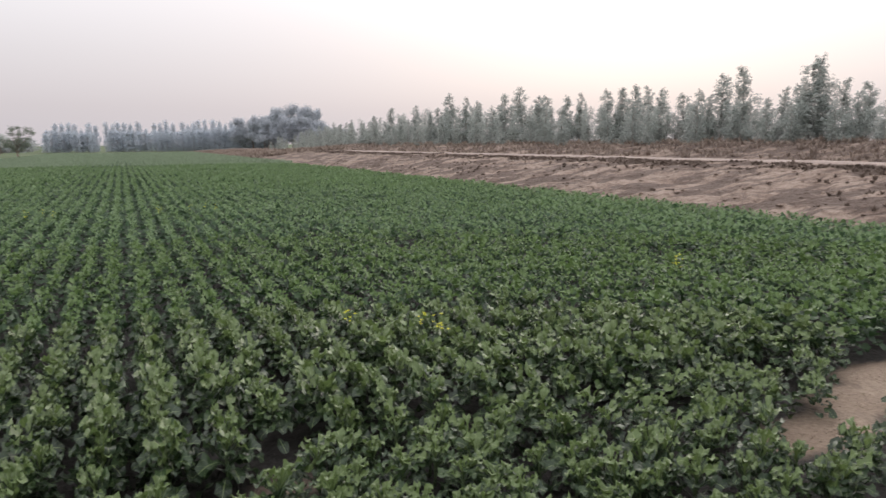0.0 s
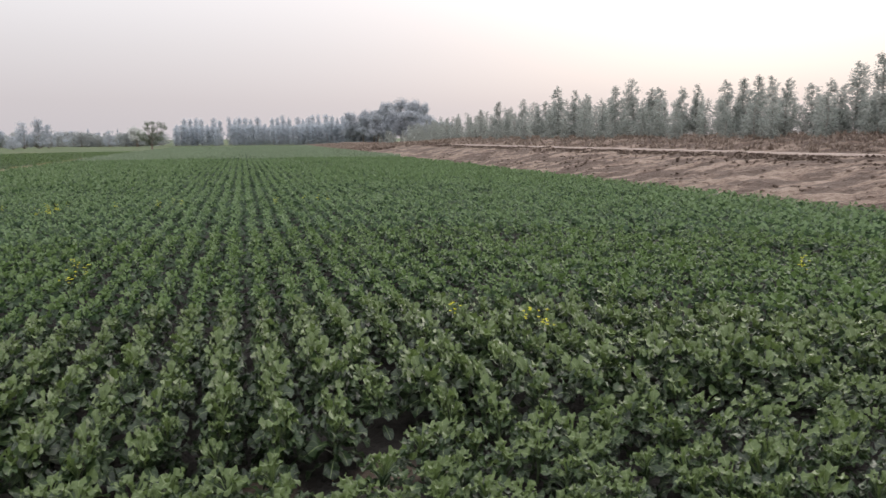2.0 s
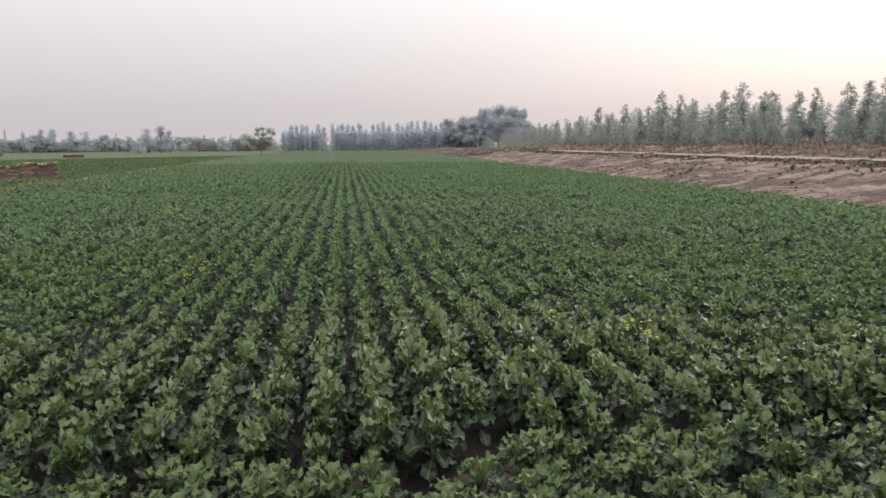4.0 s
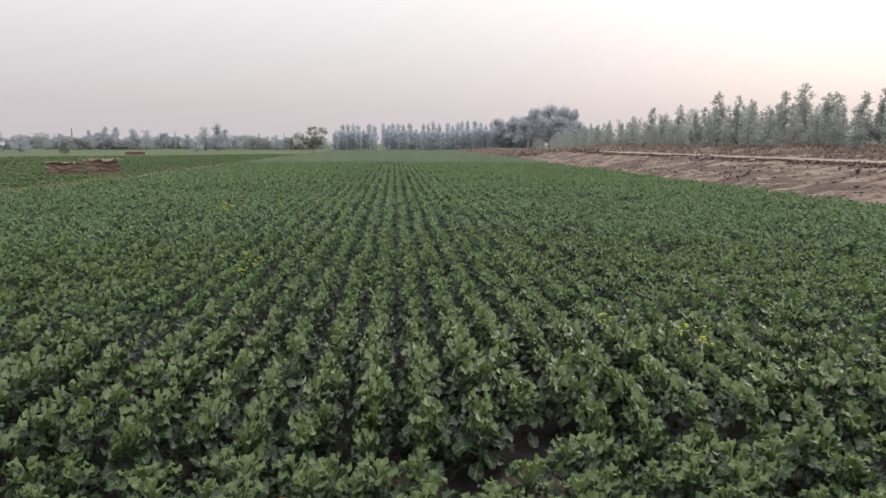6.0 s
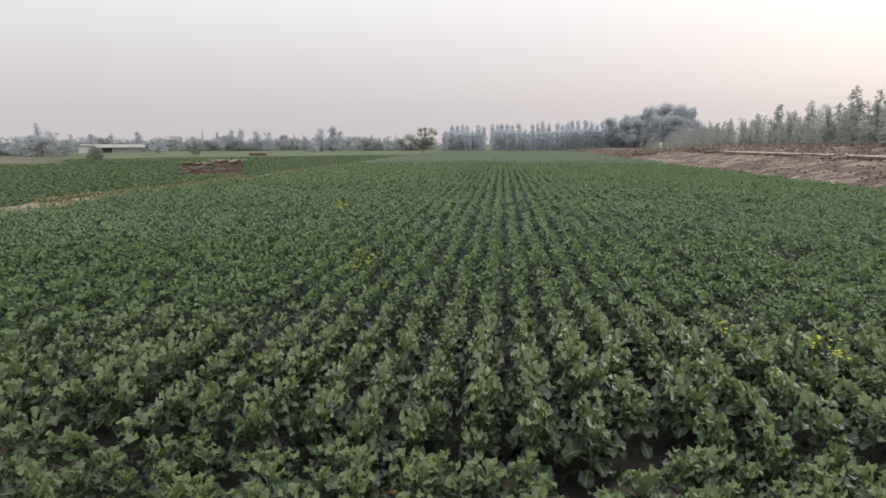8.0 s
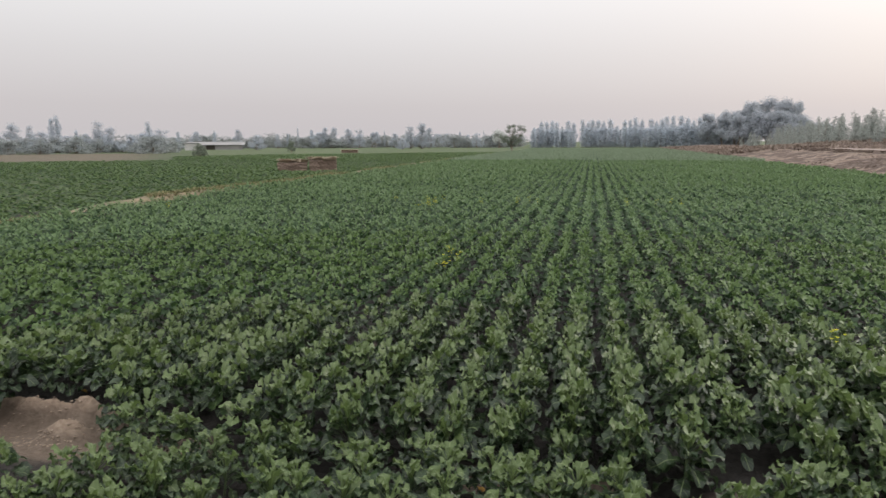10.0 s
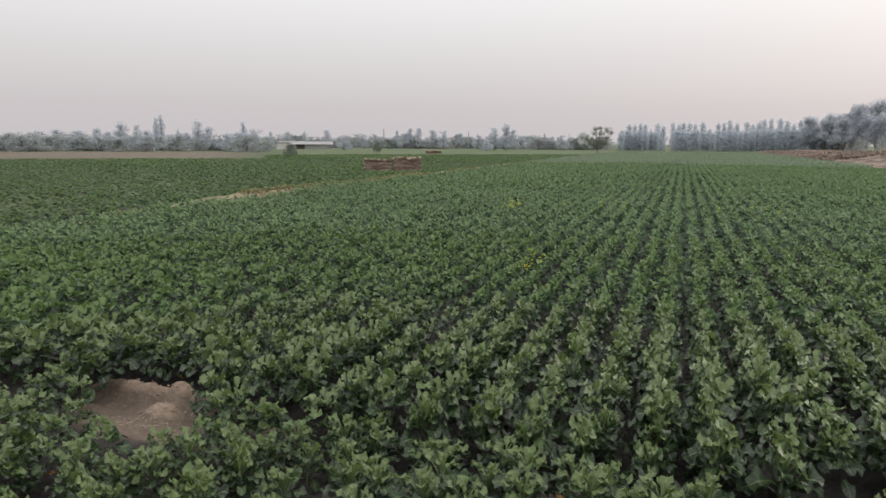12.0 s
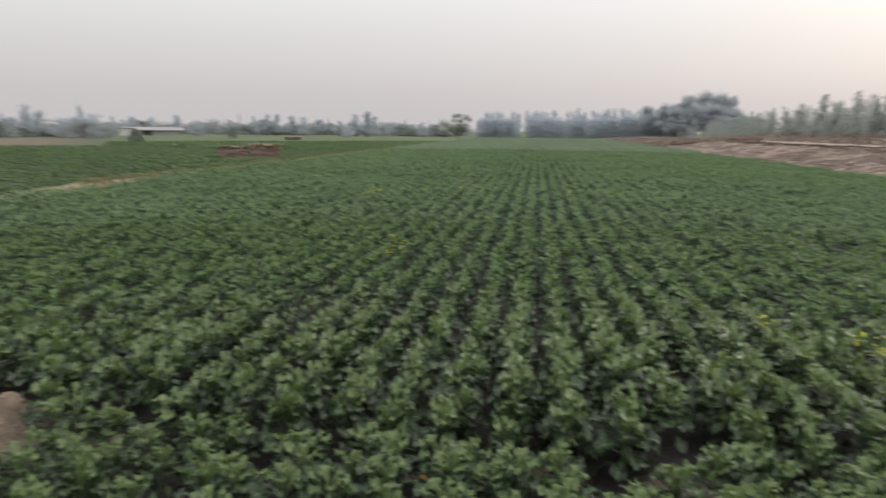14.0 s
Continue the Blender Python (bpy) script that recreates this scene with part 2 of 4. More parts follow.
def sand_material():
    """Bank sand with slanting erosion scallops, their shadows painted into the colour."""
    m = Mat("bank_sand")
    big, small = m.position_noise(1.3, 5.0), m.position_noise(7.0, 6.0)
    f = m.math("ADD", m.math("MULTIPLY", big, 0.55), m.math("MULTIPLY", small, 0.45))
    sand = m.ramp(f, [(0.36, (0.095, 0.068, 0.055)), (0.46, (0.155, 0.113, 0.091)), (0.54, (0.205, 0.155, 0.127)), (0.66, (0.255, 0.198, 0.165))])
    g = m.t.nodes.new("ShaderNodeNewGeometry")
    turn = m.t.nodes.new("ShaderNodeMapping")
    turn.vector_type = "TEXTURE"
    turn.inputs["Rotation"].default_value = (0, 0, radians(-35))
    turn.inputs["Scale"].default_value = (1.9, 0.6, 1.0)
    m.link(g.outputs["Position"], turn.inputs[0])
    scallops = m.t.nodes.new("ShaderNodeTexNoise")
    scallops.inputs["Scale"].default_value, scallops.inputs["Detail"].default_value = 1.0, 5.0
    m.link(turn.outputs[0], scallops.inputs["Vector"])
    dark = m.ramp(scallops.outputs[0], [(0.46, (0.0, 0.0, 0.0)), (0.53, (0.8, 0.8, 0.8))])
    m.base(m.mix(dark, sand, (0.062, 0.044, 0.037)), 0.92, 0.15)
    m.bump(m.math("ADD", m.math("MULTIPLY", scallops.outputs[0], -1.5), small), 0.9, 0.15)
    return m.m


M_SOIL = soil_material()
M_CRUMB = earth("dry_soil_crumb", [(0.3, (0.13, 0.097, 0.075)), (0.55, (0.22, 0.17, 0.13)), (0.7, (0.31, 0.245, 0.19))], 2.0, 30.0)
M_SAND = sand_material()
M_BUND = earth("bund_earth", [(0.35, (0.09, 0.085, 0.05)), (0.48, (0.15, 0.125, 0.08)), (0.60, (0.22, 0.175, 0.12))], 0.9, 9.0)
M_TRACK = earth("trodden_track", [(0.3, (0.20, 0.155, 0.135)), (0.55, (0.25, 0.20, 0.175)), (0.7, (0.30, 0.245, 0.215))], 0.8, 14.0)


def bark(name, dark, light):
    m = Mat(name)
    n = m.noise(6.0, 5.0, 0.6, "Object", (1, 1, 0.15))
    m.base(m.ramp(n, [(0.35, dark), (0.65, light)]), 0.9, 0.2)
    m.bump(n, 0.6, 0.03)
    return m.m


M_BARK = bark("brown_bark", (0.10, 0.08, 0.065), (0.22, 0.18, 0.15))
M_BARK_PALE = bark("pale_bark", (0.17, 0.16, 0.145), (0.29, 0.275, 0.255))


def stem_material():
    m = Mat("green_stem")
    m.base(m.ramp(m.position_noise(30.0), [(0.3, (0.055, 0.085, 0.035)), (0.7, (0.10, 0.13, 0.065))]), 0.6)
    return m.m


M_STEM = stem_material()


def straw_material(name, stops):
    m = Mat(name)
    n = m.noise(14.0, 5.0, 0.65, "Object", (1, 1, 3.0))
    m.base(m.ramp(n, stops), 0.9, 0.15)
    m.bump(n, 0.9, 0.05)
    return m.m


M_STACK = straw_material("dry_stalk_stack", [(0.3, (0.12, 0.085, 0.07)), (0.5, (0.19, 0.138, 0.114)), (0.7, (0.28, 0.205, 0.168))])
M_THATCH = straw_material("straw_cover", [(0.3, (0.29, 0.235, 0.18)), (0.5, (0.37, 0.305, 0.24)), (0.7, (0.45, 0.38, 0.30))])
# Plaster brown is greyed down, distant haze put into the wall colour.
M_WALL = earth("mud_plaster", [(0.3, (0.22, 0.21, 0.21)), (0.55, (0.29, 0.28, 0.275)), (0.7, (0.35, 0.335, 0.325))], 0.6, 5.0)
M_WHITE = earth("whitewash", [(0.3, (0.40, 0.385, 0.37)), (0.55, (0.48, 0.465, 0.45)), (0.7, (0.55, 0.54, 0.52))], 0.8, 6.0)
M_ROOF = earth("weathered_roof_sheet", [(0.3, (0.20, 0.195, 0.195)), (0.55, (0.25, 0.24, 0.24)), (0.7, (0.31, 0.30, 0.295))], 0.5, 4.0)
M_DARK = earth("dark_opening_wood", [(0.3, (0.05, 0.045, 0.04)), (0.7, (0.10, 0.085, 0.075))], 1.0, 8.0)

# ---- mesh tools ----


def quad_mesh(name, verts, quads, material, uvs=None, smooth=True):
    me = bpy.data.meshes.new(name)
    verts, quads = np.asarray(verts, dtype=np.float32), np.asarray(quads, dtype=np.int32)
    me.vertices.add(len(verts))
    me.vertices.foreach_set("co", verts.ravel())
    me.loops.add(quads.size)
    me.loops.foreach_set("vertex_index", quads.ravel())
    me.polygons.add(len(quads))
    me.polygons.foreach_set("loop_start", np.arange(0, quads.size, 4, dtype=np.int32))
    me.polygons.foreach_set("use_smooth", np.full(len(quads), smooth, dtype=bool))
    if uvs is not None:
        layer = me.uv_layers.new(name="UVMap")
        layer.data.foreach_set("uv", np.asarray(uvs, dtype=np.float32)[quads.ravel()].ravel())
    me.update(calc_edges=True)
    me.validate()
    me.materials.append(material)
    return me


def part(name, mesh, material, parent, label=""):
    """Links a mesh or a bmesh as one object under a thing or under a part."""
    if isinstance(mesh, bmesh.types.BMesh):
        me = bpy.data.meshes.new(name)
        mesh.to_mesh(me)
        mesh.free()
        me.materials.append(material)
        mesh = me
    ob = new(name, mesh)
    ob.parent = parent
    return tagged(ob, label)


def grid(nu, nv):
    """Quads of a grid of nu by nv vertices, v running fastest."""
    i = np.arange(nu * nv).reshape(nu, nv)
    return np.stack((i[:-1, :-1], i[1:, :-1], i[1:, 1:], i[:-1, 1:]), -1).reshape(-1, 4)


def joined(pieces):
    v, q, u, n = [], [], [], 0
    for pv, pq, pu in pieces:
        v.append(pv), q.append(pq + n), u.append(pu)
        n += len(pv)
    return np.concatenate(v), np.concatenate(q), np.concatenate(u)


def scatter(templates, which, xyz, yaw, size, lean=None, squash=1.0):
    """Copies of small templates (verts, quads, uvs), joined into arrays."""
    out = []
    for k, (tv, tq, tu) in enumerate(templates):
        idx = np.nonzero(which == k)[0]
        if not len(idx):
            continue
        c, s = np.cos(yaw[idx])[:, None], np.sin(yaw[idx])[:, None]
        sz = size[idx][:, None, :] if size.ndim == 2 else size[idx][:, None, None]
        v = tv[None] * sz
        x, y = v[:, :, 0] * c - v[:, :, 1] * s, v[:, :, 0] * s + v[:, :, 1] * c
        z, x = v[:, :, 2], x * squash
        if lean is not None:
            x, y = x + z * lean[idx, 0][:, None], y + z * lean[idx, 1][:, None]
        v = np.stack((x, y, z), -1) + xyz[idx][:, None, :]
        q = tq[None] + (np.arange(len(idx)) * len(tv))[:, None, None]
        out.append((v.reshape(-1, 3), q.reshape(-1, 4), np.tile(tu, (len(idx), 1))))
    return joined(out)


def smooth_noise(x, y, scale, seed):
    """A soft value noise from a few sine waves, -1 to 1."""
    rg = np.random.RandomState(seed)
    total = 0
    for k in range(7):
        a, f, p = rg.uniform(0, 6.283), rg.uniform(0.5, 1.7) * scale, rg.uniform(0, 6.283)
        total = total + np.sin((x * math.cos(a) + y * math.sin(a)) * f + p)
    return total / 7 * 1.8


def tube(points, radii, sides=6):
    """A tapered round limb along points, as verts and quads with closed far end."""
    vs, n = [], len(points)
    for i, p in enumerate(points):
        d = (Vector(points[min(i + 1, n - 1)]) - Vector(points[max(i - 1, 0)])).normalized()
        m = d.to_track_quat("Z", "Y").to_matrix()
        for k in range(sides):
            a = 2 * math.pi * k / sides
            vs.append(Vector(p) + m @ Vector((math.cos(a) * radii[i], math.sin(a) * radii[i], 0)))
    qs = [(i * sides + k, i * sides + (k + 1) % sides, (i + 1) * sides + (k + 1) % sides, (i + 1) * sides + k) for i in range(n - 1) for k in range(sides)]
    v = np.array([tuple(p) for p in vs])
    return v, np.array(qs), np.zeros((len(v), 2))


# ---- ground: one sheet of soil that reaches the horizon ----
ROW = 0.30
ROW_X0 = -0.46
HEADLAND = 4.75
BARE = [(-3.62, 2.44, 0.44, 0.21), (-3.45, 2.26, 0.28, 0.06), (3.45, 1.63, 0.36, 0.09), (4.2, 1.86, 0.32, 0.15), (4.95, 2.14, 0.40, 0.16),
        (0.42, 2.40, 0.10, 0.04), (-0.85, 2.41, 0.16, 0.04), (-0.30, 2.43, 0.10, 0.04), (-2.67, 2.42, 0.10, 0.04), (-2.2, 4.36, 0.12, 0.10)]


def steps(*runs):
    out = []
    for a, b, d in runs:
        out += list(np.arange(a, b - 1e-6, d))
    out.append(runs[-1][1])
    return np.array(out)


gx = np.concatenate(([-3000, -1200, -500, -250, -150], steps((-100, -16, 4), (-16, -7, 0.5), (-7, -4.9, 0.082), (-4.9, -3.0, 0.035), (-3.0, 7, 0.082), (7, 15, 0.5), (15, 60, 5)), [120, 250, 500, 1200, 3000]))
gy = np.concatenate(([-3000, -1000, -300, -80, -20], steps((-8, 0.6, 0.6), (0.6, 2.1, 0.082), (2.1, 2.95, 0.035), (2.95, 6.5, 0.082), (6.5, 20, 0.5), (20, 140, 4)), [200, 300, 500, 1200, 3000]))
X, Y = np.meshgrid(gx, gy, indexing="ij")


def spoil(x, y):
    """The low ridge of dug earth behind the cut, and the heap thrown before it."""
    wob = 0.012 * np.sin(x * 7.0) + 0.008 * np.sin(x * 17.0)
    crumb = 1 + 0.18 * smooth_noise(x, y, 26.0, 91) + 0.25 * smooth_noise(x, y, 55.0, 92)
    crest = 0.12 * crumb * np.exp(-((y - 2.62 - wob - 0.04 * (x + 3.8)) / 0.06) ** 2) * np.clip(1.5 - 1.5 * np.abs(x + 3.66) / 0.78, 0, 1)
    heap = 0.17 * crumb * np.exp(-np.abs((x + 3.42) / 0.17) ** 1.4 - np.abs((y - 2.40) / 0.12) ** 1.4) + 0.06 * np.exp(-((x + 3.98) / 0.13) ** 2 - ((y - 2.36) / 0.10) ** 2)
    return crest, heap


def ground_height(x, y):
    near = np.clip((7 - np.abs(x)) / 1.0, 0, 1) * np.clip((6.5 - y) / 1.0, 0, 1) * np.clip((y - 0.6) / 0.6, 0, 1)
    ridges = 0.025 * np.cos((x - ROW_X0) / ROW * 2 * math.pi) * np.clip((y - 2.5) / 0.2, 0, 1)
    lumps = 0.012 * smooth_noise(x, y, 9.0, 3) + 0.006 * smooth_noise(x, y, 30.0, 4)
    # the heaped ridge and the spill of dry earth beside the irrigation cut
    crest, heap = spoil(x, y)
    cut = -0.05 * np.exp(-((y - 2.42) / 0.12) ** 2)
    return near * (ridges + lumps + crest + heap + cut)


Z = ground_height(X, Y)
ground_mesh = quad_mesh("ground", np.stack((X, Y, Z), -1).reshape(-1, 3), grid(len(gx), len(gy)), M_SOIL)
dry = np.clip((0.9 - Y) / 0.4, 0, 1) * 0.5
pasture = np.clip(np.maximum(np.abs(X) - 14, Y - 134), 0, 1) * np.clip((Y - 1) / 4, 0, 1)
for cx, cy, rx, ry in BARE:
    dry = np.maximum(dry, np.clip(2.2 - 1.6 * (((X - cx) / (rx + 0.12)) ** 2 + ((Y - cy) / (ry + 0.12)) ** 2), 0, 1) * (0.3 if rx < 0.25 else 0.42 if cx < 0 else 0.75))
# Dug earth is dry; its crest and heap are paled further as painted highlights.
crest, heap = spoil(X, Y)
dry = np.maximum(dry, np.clip((crest + heap - 0.03) / 0.08, 0, 1) * 0.85)
far_d, far_az = np.hypot(X + 0.32, Y + 0.86), np.degrees(np.arctan2(X + 0.32, Y + 0.86))
ploughed = np.clip((far_d - 69) / 4, 0, 1) * np.clip((124 - far_d) / 6, 0, 1) * np.clip((-33 - far_az) / 4, 0, 1) * (Y > 5)
pasture = pasture * (1 - 0.85 * ploughed)
dry = np.maximum(dry, 0.38 * ploughed)
ground_mesh.attributes.new("dry_unshaded", "FLOAT", "POINT").data.foreach_set("value", dry.ravel().astype(np.float32))
ground_mesh.attributes.new("pasture", "FLOAT", "POINT").data.foreach_set("value", pasture.ravel().astype(np.float32))
tagged(new("ground", ground_mesh), "brown field soil, damp and painted shade-dark under the crop, dry in bare spots", "soil", kind="structure")

# ---- the earth bank beside the field, with a track and a second mound ----
BX = np.array([11.9, 12.4, 12.8, 13.3, 14, 14.6, 15.2, 15.8, 16.4, 17, 17.4, 17.7, 18.0, 18.4, 18.9, 19.4, 19.9, 20.3, 20.7, 21.2, 21.8, 22.4, 23, 23.6, 24.2, 25, 26, 28, 30, 33, 37, 42, 48])
BZ = np.array([-0.15, 0.0, 0.13, 0.26, 0.40, 0.53, 0.66, 0.78, 0.88, 0.95, 0.98, 1.00, 1.03, 1.06, 1.08, 1.08, 1.08, 1.10, 1.14, 1.24, 1.36, 1.46, 1.55, 1.62, 1.66, 1.70, 1.70, 1.70, 1.65, 1.55, 1.2, 0.6, -0.2])
by = np.concatenate((steps((-30, 2, 2), (2, 45, 0.3), (45, 100, 1.0), (100, 170, 3)), [175]))
bxs = np.interp(np.linspace(0, 1, 110), np.linspace(0, 1, len(BX)), BX)


def bank_height(x, y):
    x = np.asarray(x, dtype=float)
    side = x + 0.22 * smooth_noise(y, y * 0, 0.55, 11)
    z = np.interp(side, BX, BZ) * (1 - 0.55 * np.clip((y - 76) / 30, 0, 1))
    rough = np.where((x > 17.9) & (x < 20.1), 0.15, 1.0) * np.clip((x - 12.2) / 0.6, 0, 1)
    z = z + rough * (0.07 * smooth_noise(x, y, 2.2, 12) + 0.06 * smooth_noise(x + y * 0.6, y, 5.5, 13) + 0.035 * smooth_noise(x, y, 11.0, 14))
    return z - 0.5 * np.clip((np.abs(y - 70) - 98) / 6, 0, 1) * 4


X, Y = np.meshgrid(bxs, by, indexing="ij")
tagged(new("earth_bank", quad_mesh("earth_bank", np.stack((X, Y, bank_height(X, Y)), -1).reshape(-1, 3), grid(len(bxs), len(by)), M_SAND)),
       "long sandy earth bank with eroded clods along the field", "bank", kind="structure")
tx = np.linspace(18.35, 19.3, 7)
ty = by[(by > -28) & (by < 61)]
X, Y = np.meshgrid(tx, ty, indexing="ij")
edge = np.where((X < 18.4) | (X > 19.25), -0.06, 0.05)
tagged(new("track", quad_mesh("track", np.stack((X + 0.15 * smooth_noise(Y, Y * 0, 0.4, 21), Y, bank_height(X, Y) + edge), -1).reshape(-1, 3), grid(len(tx), len(ty)), M_TRACK)),
       "pale trodden dirt track along the bank top", "track", kind="structure")

# ---- the crop ----


def leaf(rg, rows, cols, petiole, length, width, e_stalk, e_blade, droop, az, root_z, twist=0.0, wavy=0.012, cup=0.25):
    """One broad round-tipped leaf with a wavy edge on its stalk, growing from (0, 0, root_z)."""
    pts, ws, vv = [], [], []
    r, z = 0.0, root_z
    if petiole:
        for f in (0.0, 0.5):
            pts.append((r + petiole * f * math.cos(e_stalk), z + petiole * f * math.sin(e_stalk)))
            ws.append(0.004), vv.append(0.0)
    r, z = petiole * math.cos(e_stalk) if petiole else 0.0, z + (petiole * math.sin(e_stalk) if petiole else 0.0)
    ph0 = rg.uniform(0, 6)
    for i in range(rows):
        s = i / (rows - 1)
        a = e_blade - droop * s * s
        pts.append((r, z))
        form = (0.18 + 0.82 * s ** 0.7) * max(0.0, 1 - s ** 4) ** 0.5 * 1.15 + (0.32 if s == 1 else 0.0)
        if rows == 2:
            form = 0.75
        ws.append(width * 0.5 * form * (1 + 0.12 * math.sin(10 * s + ph0)))
        vv.append(s)
        r, z = r + length / (rows - 1) * math.cos(a), z + length / (rows - 1) * math.sin(a)
    n = len(pts)
    v, uv = [], []
    ph = rg.uniform(0, 6.28, 2)
    for i in range(n):
        (r0, z0), (r1, z1) = pts[max(i - 1, 0)], pts[min(i + 1, n - 1)]
        a = math.atan2(z1 - z0, r1 - r0)
        for c in range(cols):
            u = c / (cols - 1)
            side = (u - 0.5) * 2
            lat = side * ws[i]
            up = (cup * abs(lat) + (wavy * math.sin(vv[i] * 11 + ph[int(u > 0.5)]) * abs(side) if ws[i] > 0.01 else 0))
            up += lat * math.tan(twist)
            v.append((pts[i][0] - math.sin(a) * up, lat, pts[i][1] + math.cos(a) * up))
            uv.append((u, vv[i]))
    v = np.array(v)
    c, s = math.cos(az), math.sin(az)
    v = np.stack((v[:, 0] * c - v[:, 1] * s, v[:, 0] * s + v[:, 1] * c, v[:, 2]), -1)
    return v, grid(n, cols), np.array(uv)


def plant_leaves(seed, rows, cols, count, stalks=True, broad=1.0):
    """Leaves of one plant: hanging outer ones, broad ones that arch outwards, and a tuft of small pale ones on top."""
    rg = np.random.RandomState(seed)
    out = []
    for i in range(count):
        f = i / max(1, count - 1)
        e = radians(24 + 36 * f + rg.uniform(-14, 14))
        pet = (0.085 - 0.030 * f) * rg.uniform(0.75, 1.25)
        ln = (0.083 - 0.030 * max(0.0, f - 0.35) / 0.65) * rg.uniform(0.75, 1.2) * broad
        tilt = e + radians(rg.uniform(-35, 5) - 12 * (1 - f))
        droop = radians(rg.uniform(35, 100))
        az = i * 2.4 + rg.uniform(-0.5, 0.5)
        root = 0.03 + 0.14 * f ** 0.9
        lf = leaf(rg, rows, cols, pet if stalks else 0.0, ln, ln * rg.uniform(0.80, 1.08), e, tilt, droop, az, root, radians(rg.uniform(-30, 30)), rg.uniform(0.008, 0.018), rg.uniform(0.0, 0.4))
        # UV shift: 2 marks young top leaves, 4 the low leaves painted in shade
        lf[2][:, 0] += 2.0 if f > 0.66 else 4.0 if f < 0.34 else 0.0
        if not stalks:
            lf = (lf[0] + np.array((pet * math.cos(e) * math.cos(az), pet * math.cos(e) * math.sin(az), pet * math.sin(e))), lf[1], lf[2])
        # plants crowd along their row, narrow at the top with a wide skirt painted dark as shade
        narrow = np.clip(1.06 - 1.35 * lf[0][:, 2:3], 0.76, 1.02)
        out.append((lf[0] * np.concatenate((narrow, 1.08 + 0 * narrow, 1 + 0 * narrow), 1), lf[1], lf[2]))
    return out


rng = np.random.RandomState(5)
px, py = [], []
for k in range(-45, 43):
    ys = np.arange(2.5, 133, 0.16)
    ys = ys + rng.uniform(-0.06, 0.06, len(ys))
    px.append(ROW_X0 + k * ROW + rng.normal(0, 1, len(ys)) * np.where(ys > 7, 0.032, 0.020))
    py.append(ys)
# plants on the low bund before the rows
for y0 in (1.05, 1.28, 1.52, 1.76, 2.0, 2.24):
    xs = np.arange(-7.5, 8.5, 0.21)
    px.append(xs + rng.uniform(-0.09, 0.09, len(xs)))
    py.append(y0 + rng.uniform(-0.08, 0.08, len(xs)))
px, py = np.concatenate(px), np.concatenate(py)
keep = rng.uniform(0, 1, len(px)) > 0.012
keep &= ~((smooth_noise(px, py, 2.6, 77) > 0.84) & (rng.uniform(0, 1, len(px)) < np.where(np.abs(px - 0.2) < 2.6, 0.2, 0.6)))
keep &= (px < 11.95 + 0.15 * np.sin(py * 1.3)) & (px > -11.8 + 0.15 * np.sin(py * 0.9))
for cx, cy, rx, ry in BARE:
    # each gap is widened towards the camera, so that its soil stays in view
    for k in (1.0, 0.95, 0.90)[: 2 if cx < -3.3 else 3 if rx > 0.27 else 1]:
        qx, qy = -0.33 + (px + 0.33) / k, -0.86 + (py + 0.86) / k
        keep &= ((qx - cx) / (rx + 0.05)) ** 2 + ((qy - cy) / (ry + 0.05)) ** 2 > 1
keep &= ~((px > -1.1) & (px < 0.42) & (py > 2.23) & (py < 2.38))
# a narrow break in the rows where an old irrigation line crosses the field
keep &= ~(np.abs(py - HEADLAND - 0.02 * px - 0.05 * np.sin(px * 1.7)) < 0.07)
px, py = px[keep], py[keep]
psize = rng.uniform(0.86, 1.18, len(px)) * (1.0 + 0.10 * smooth_noise(px, py, 0.9, 31)) * np.where(np.abs(px - 0.2) < 2.6, 0.98, 1.02) * np.where(py < 2.42, 0.88, 1.0) * np.where((py > 2.42) & (py < HEADLAND), 1.10, 1.0)
pyaw = rng.randint(0, 2, len(px)) * math.pi + np.where(py < 2.42, math.pi / 2, 0) + rng.normal(0, 0.25, len(px))
plean = rng.normal(0, 0.09, (len(px), 2))
dist = np.hypot(px + 0.3, py + 0.85)
order = np.argsort(dist)
seen = (px > -1.55 * (py + 0.85) - 1.3) & (px < 2.1 * (py + 0.85) + 0.6)
near_set = [i for i in order if seen[i]][:165]
is_near = np.zeros(len(px), dtype=bool)
is_near[near_set] = True


TALL = 1.18


def crop_plant(seed):
    """A leafy plant: a short stem that carries its leaves."""
    root = tagged(new("crop_plant"), "leafy green mustard plant rooted in brown soil", "plant", "crop plants in rows")
    part("stem", quad_mesh("stem", *tube([(0, 0, -0.02), (0.004, 0.002, 0.08), (0, 0.005, 0.19)], [0.011, 0.009, 0.004], 5)[:2], M_STEM), None, root)
    for v, q, u in plant_leaves(seed, 7, 5, 33):
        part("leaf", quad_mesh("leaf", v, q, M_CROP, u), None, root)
    return root


NEAR_PLANTS = [crop_plant(100 + k) for k in range(7)]
taken = [False] * len(NEAR_PLANTS)
for n, i in enumerate(near_set):
    k = n % len(NEAR_PLANTS)
    m = pose(px[i], py[i], float(ground_height(px[i], py[i])), math.degrees(plean[i, 0]) * 0.8, math.degrees(plean[i, 1]) * 0.8, math.degrees(pyaw[i])) @ Matrix.Diagonal((psize[i], psize[i], psize[i] * TALL, 1))
    if taken[k]:
        copy_thing(NEAR_PLANTS[k], m @ Matrix.Diagonal([1 / c for c in NEAR_PLANTS[k].scale] + [1]))
    else:
        taken[k] = True
        NEAR_PLANTS[k].matrix_basis = m


